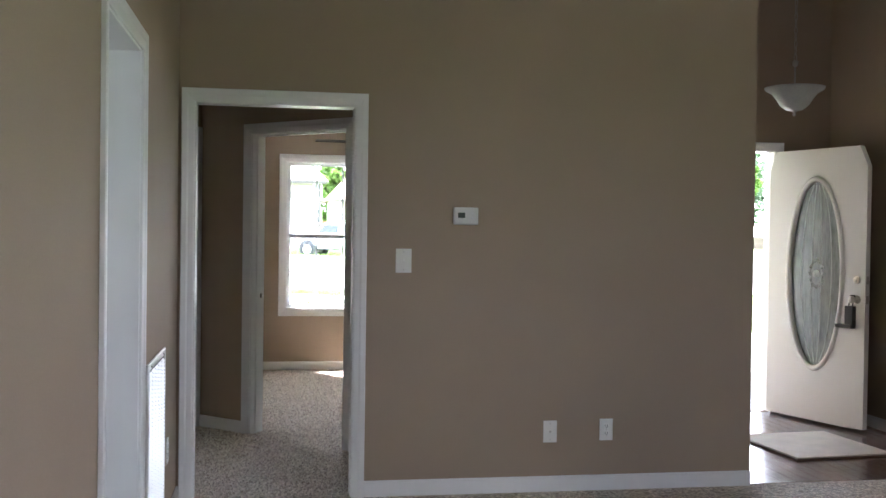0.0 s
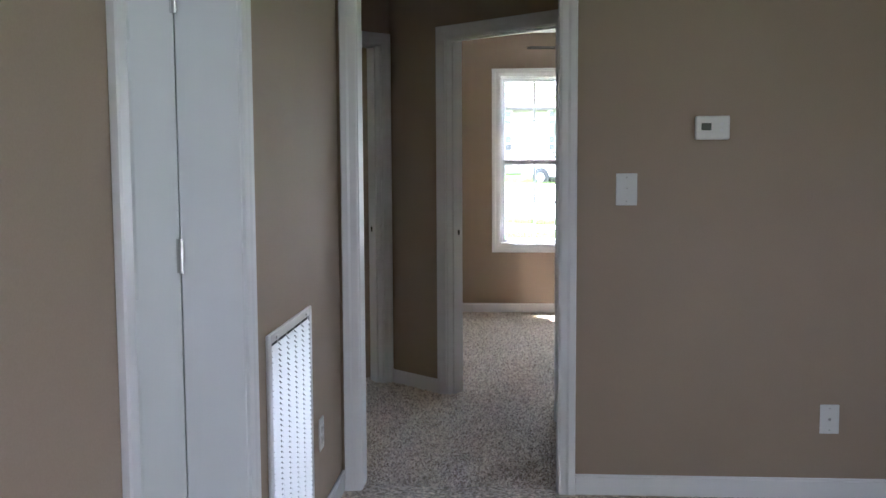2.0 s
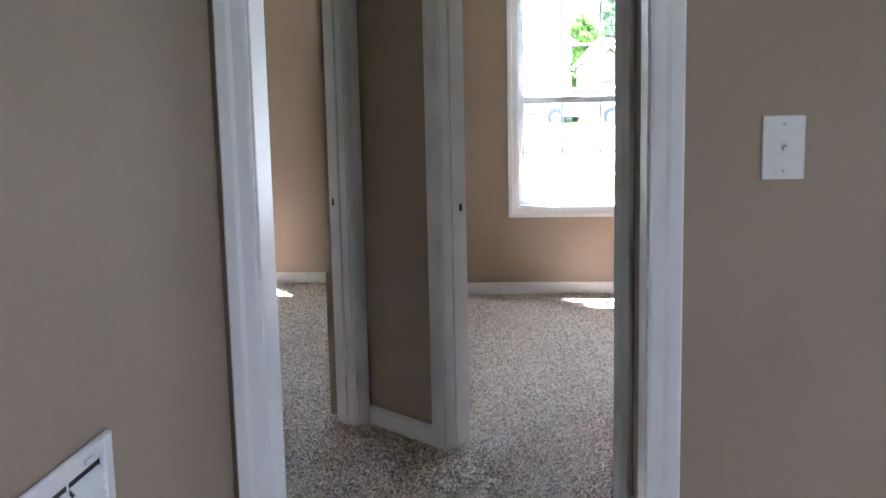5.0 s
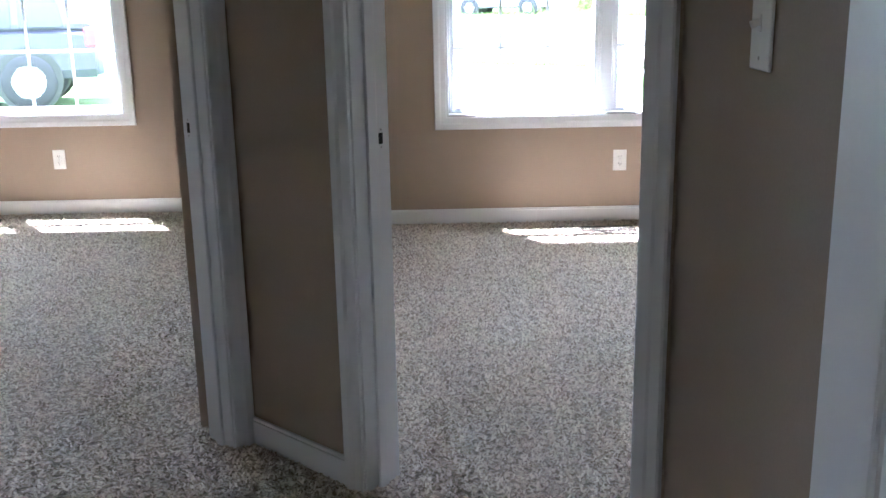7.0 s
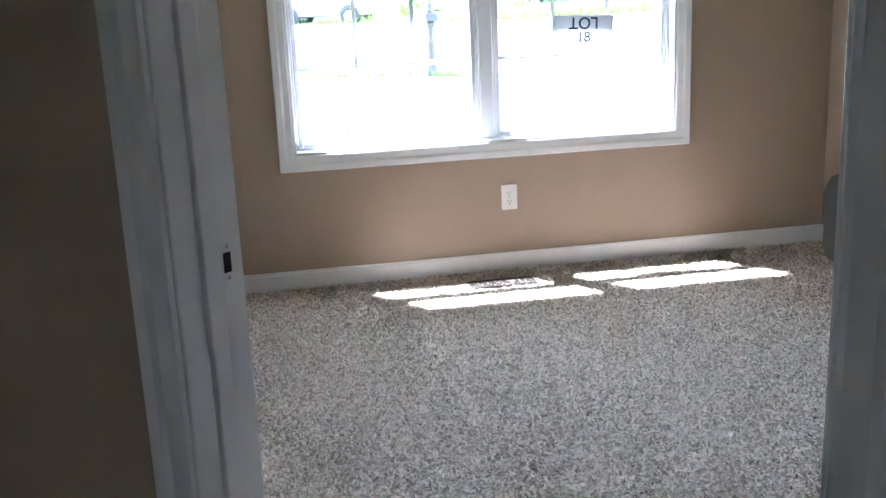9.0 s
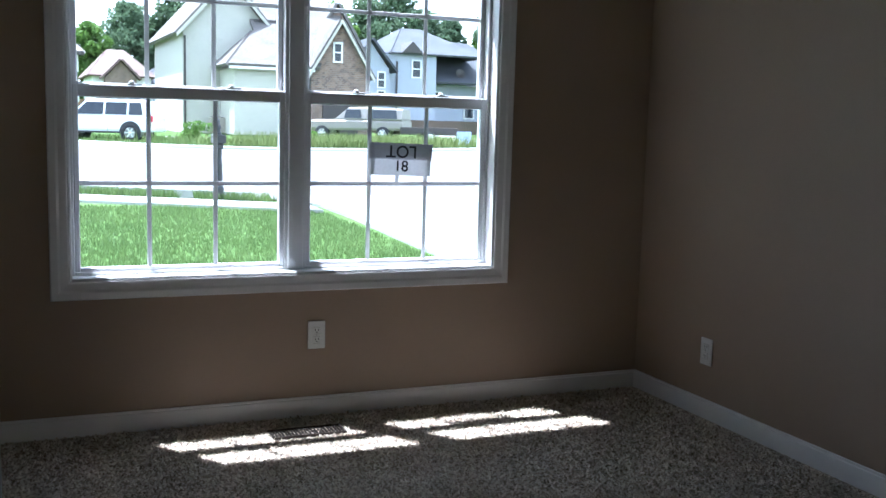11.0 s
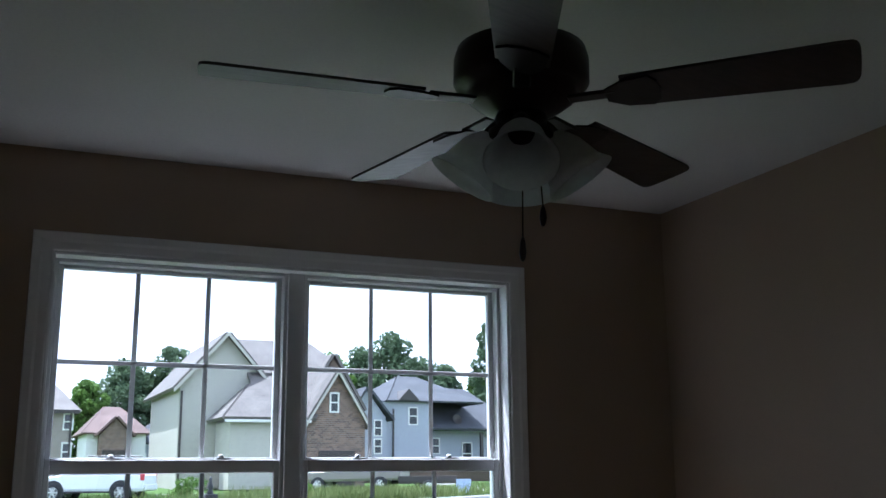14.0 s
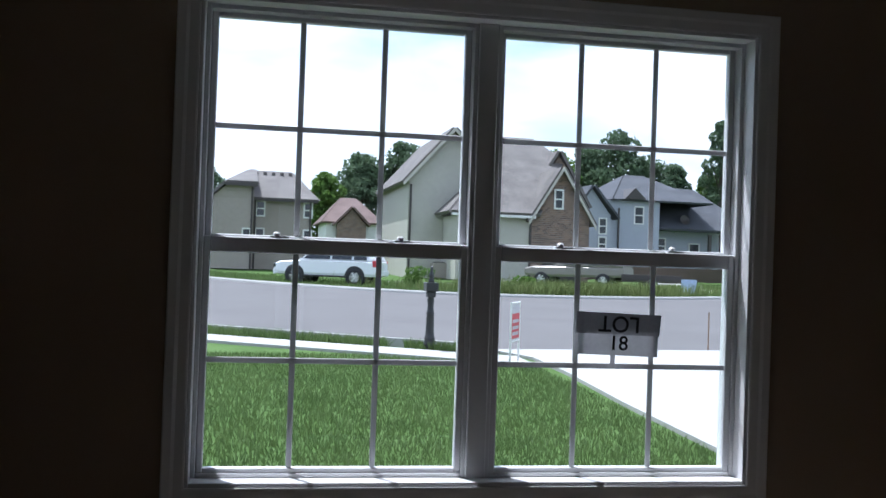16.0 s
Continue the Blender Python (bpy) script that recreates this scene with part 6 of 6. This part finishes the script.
def tree(x, y, h, crown_r, seed, mt, base=None, n=34, lab="leafy green deciduous tree behind the houses"):
    rng = np.random.default_rng(seed)
    z = ground_z(y)
    t = thing("tree", lab, "tree", pose(x, y, z))
    bm = bmesh.new()
    tr_ = h * 0.022 + 0.08
    top = Vector((rng.normal(0, 0.3), rng.normal(0, 0.3), h * 0.72))
    midp = Vector((top.x * 0.4, top.y * 0.4, h * 0.35))
    tube(bm, (0, 0, -0.2), midp, tr_ * 1.25, tr_ * 0.8, 8)
    tube(bm, midp, top, tr_ * 0.8, tr_ * 0.25, 8)
    centres = []
    low = h * (0.32 if base is None else base)
    for i in range(n):
        f = (i + 0.5) / n
        zz = low + (h - low) * f
        prof = math.sin(math.pi * min(1, (0.12 + 0.88 * f) ** 0.8)) ** 0.7 if f < 0.98 else 0.3
        a = i * 2.4 + rng.uniform(-0.4, 0.4)
        rr = crown_r * prof * rng.uniform(0.35, 0.95)
        centres.append((rr * math.cos(a), rr * math.sin(a), zz, crown_r * rng.uniform(0.26, 0.44)))
        if i % 2 == 0:
            st_ = Vector((0, 0, zz * 0.7))
            tube(bm, st_, (rr * math.cos(a) * 0.9, rr * math.sin(a) * 0.9, zz), tr_ * 0.3, tr_ * 0.08, 5)
    part("trunk", bm, M_BARK, t, "brown bark trunk and limbs")
    vv, ff = [], []
    for cx_, cy_, cz_, r in centres:
        leafy(vv, ff, (cx_, cy_, cz_), r, 210, 0.16 + crown_r * 0.02, rng)
    me = bpy.data.meshes.new("crown")
    me.from_pydata(vv, [], ff)
    me.materials.append(mt)
    cr = new("crown", me)
    cr.parent = t
    cr["label"] = "crown of small green leaves"


for i, (x, y, h, r, mt_) in enumerate((
        (13.6, 112, 11.6, 3.6, M_LEAF), (18.6, 112, 13.2, 3.4, M_LEAF), (16.2, 114, 10.4, 3.0, M_LEAF), (9.3, 108, 9.2, 2.6, M_LEAF2), (21.5, 112, 12.2, 3.2, M_LEAF),
        (38.9, 108, 13.4, 4.0, M_LEAF), (42.2, 108, 15.2, 4.4, M_LEAF), (46.6, 109, 12.6, 3.8, M_LEAF), (34.5, 106, 12.2, 3.4, M_LEAF2), (50.0, 110, 12.3, 3.2, M_LEAF),
        (53.5, 108, 11.0, 2.8, M_LEAF2), (48.3, 95, 15.6, 2.3, M_LEAF), (51.4, 94, 12.5, 2.6, M_LEAF2), (57, 104, 13.5, 4.0, M_LEAF), (30.0, 112, 11.5, 3.2, M_LEAF),
        (-3.5, 112, 9.5, 3.4, M_LEAF), (3.5, 116, 8.8, 3.0, M_LEAF))):
    tree(x, y, h, r, 20 + i, mt_, base=0.22)


def shrub(x, y, r, seed, mt, lab):
    rng = np.random.default_rng(seed)
    t = thing("shrub", lab, "shrub", pose(x, y, ground_z(y)))
    vv, ff = [], []
    for i in range(9):
        leafy(vv, ff, (rng.normal(0, r * 0.4), rng.normal(0, r * 0.3), r * rng.uniform(0.3, 1.0)), r * 0.4, 90, 0.07, rng)
    me = bpy.data.meshes.new("foliage")
    me.from_pydata(vv, [], ff)
    me.materials.append(mt)
    o = new("foliage", me)
    o.parent = t
    bm = bmesh.new()
    for i in range(4):
        tube(bm, (0, 0, -0.05), (rng.normal(0, r * 0.3), rng.normal(0, r * 0.3), r * 0.7), 0.02, 0.008, 5)
    part("stems", bm, M_BARK, t)


shrub(8.6, 48.5, 0.75, 3, M_LEAF2, "low bright green shrub on the far verge")
shrub(12.2, 42.6, 0.6, 4, M_LEAF2, "weedy green shrub at the kerb")
shrub(7.2, 55.0, 0.8, 5, M_LEAF2, "green shrub beside the far road")

# the street lies turned against the house, and falls away a little
TURN = Matrix.Translation((0.3, 1.8, 0)) @ Matrix.Rotation(radians(1.6), 4, "Z") @ Matrix.Rotation(radians(-0.35), 4, "X") @ Matrix.Translation((-0.3, -1.8, 0))
for ob in list(bpy.data.objects):
    if ob not in INDOORS and ob.parent is None:
        ob.matrix_basis = TURN @ ob.matrix_basis

# ---- entry planks ----
px0, px1, py0, py1, pw = 2.61, 4.35, 0.035, 2.15, 0.083
bm = bmesh.new()
soft_box(bm, -pw / 2 + 0.0006, pw / 2 - 0.0006, -0.5, 0.5, -0.012, 0.0, 0.0012, 1)
plank = part("plank", bm, M_WOOD, entry_floor)
first_used = False
nx = int((px1 - px0) / pw)
for i in range(nx):
    y = py0 - (0.37 * i % 0.9)
    while y < py1:
        a, b = max(y, py0), min(y + 0.95, py1)
        if b - a > 0.05:
            o = plank if not first_used else new("plank", plank.data)
            first_used = True
            o.parent = entry_floor
            o.matrix_basis = Matrix.Translation((px0 + pw * (i + 0.5), (a + b) / 2, 0)) @ Matrix.Diagonal((1, b - a - 0.001, 1, 1))
        y += 0.95
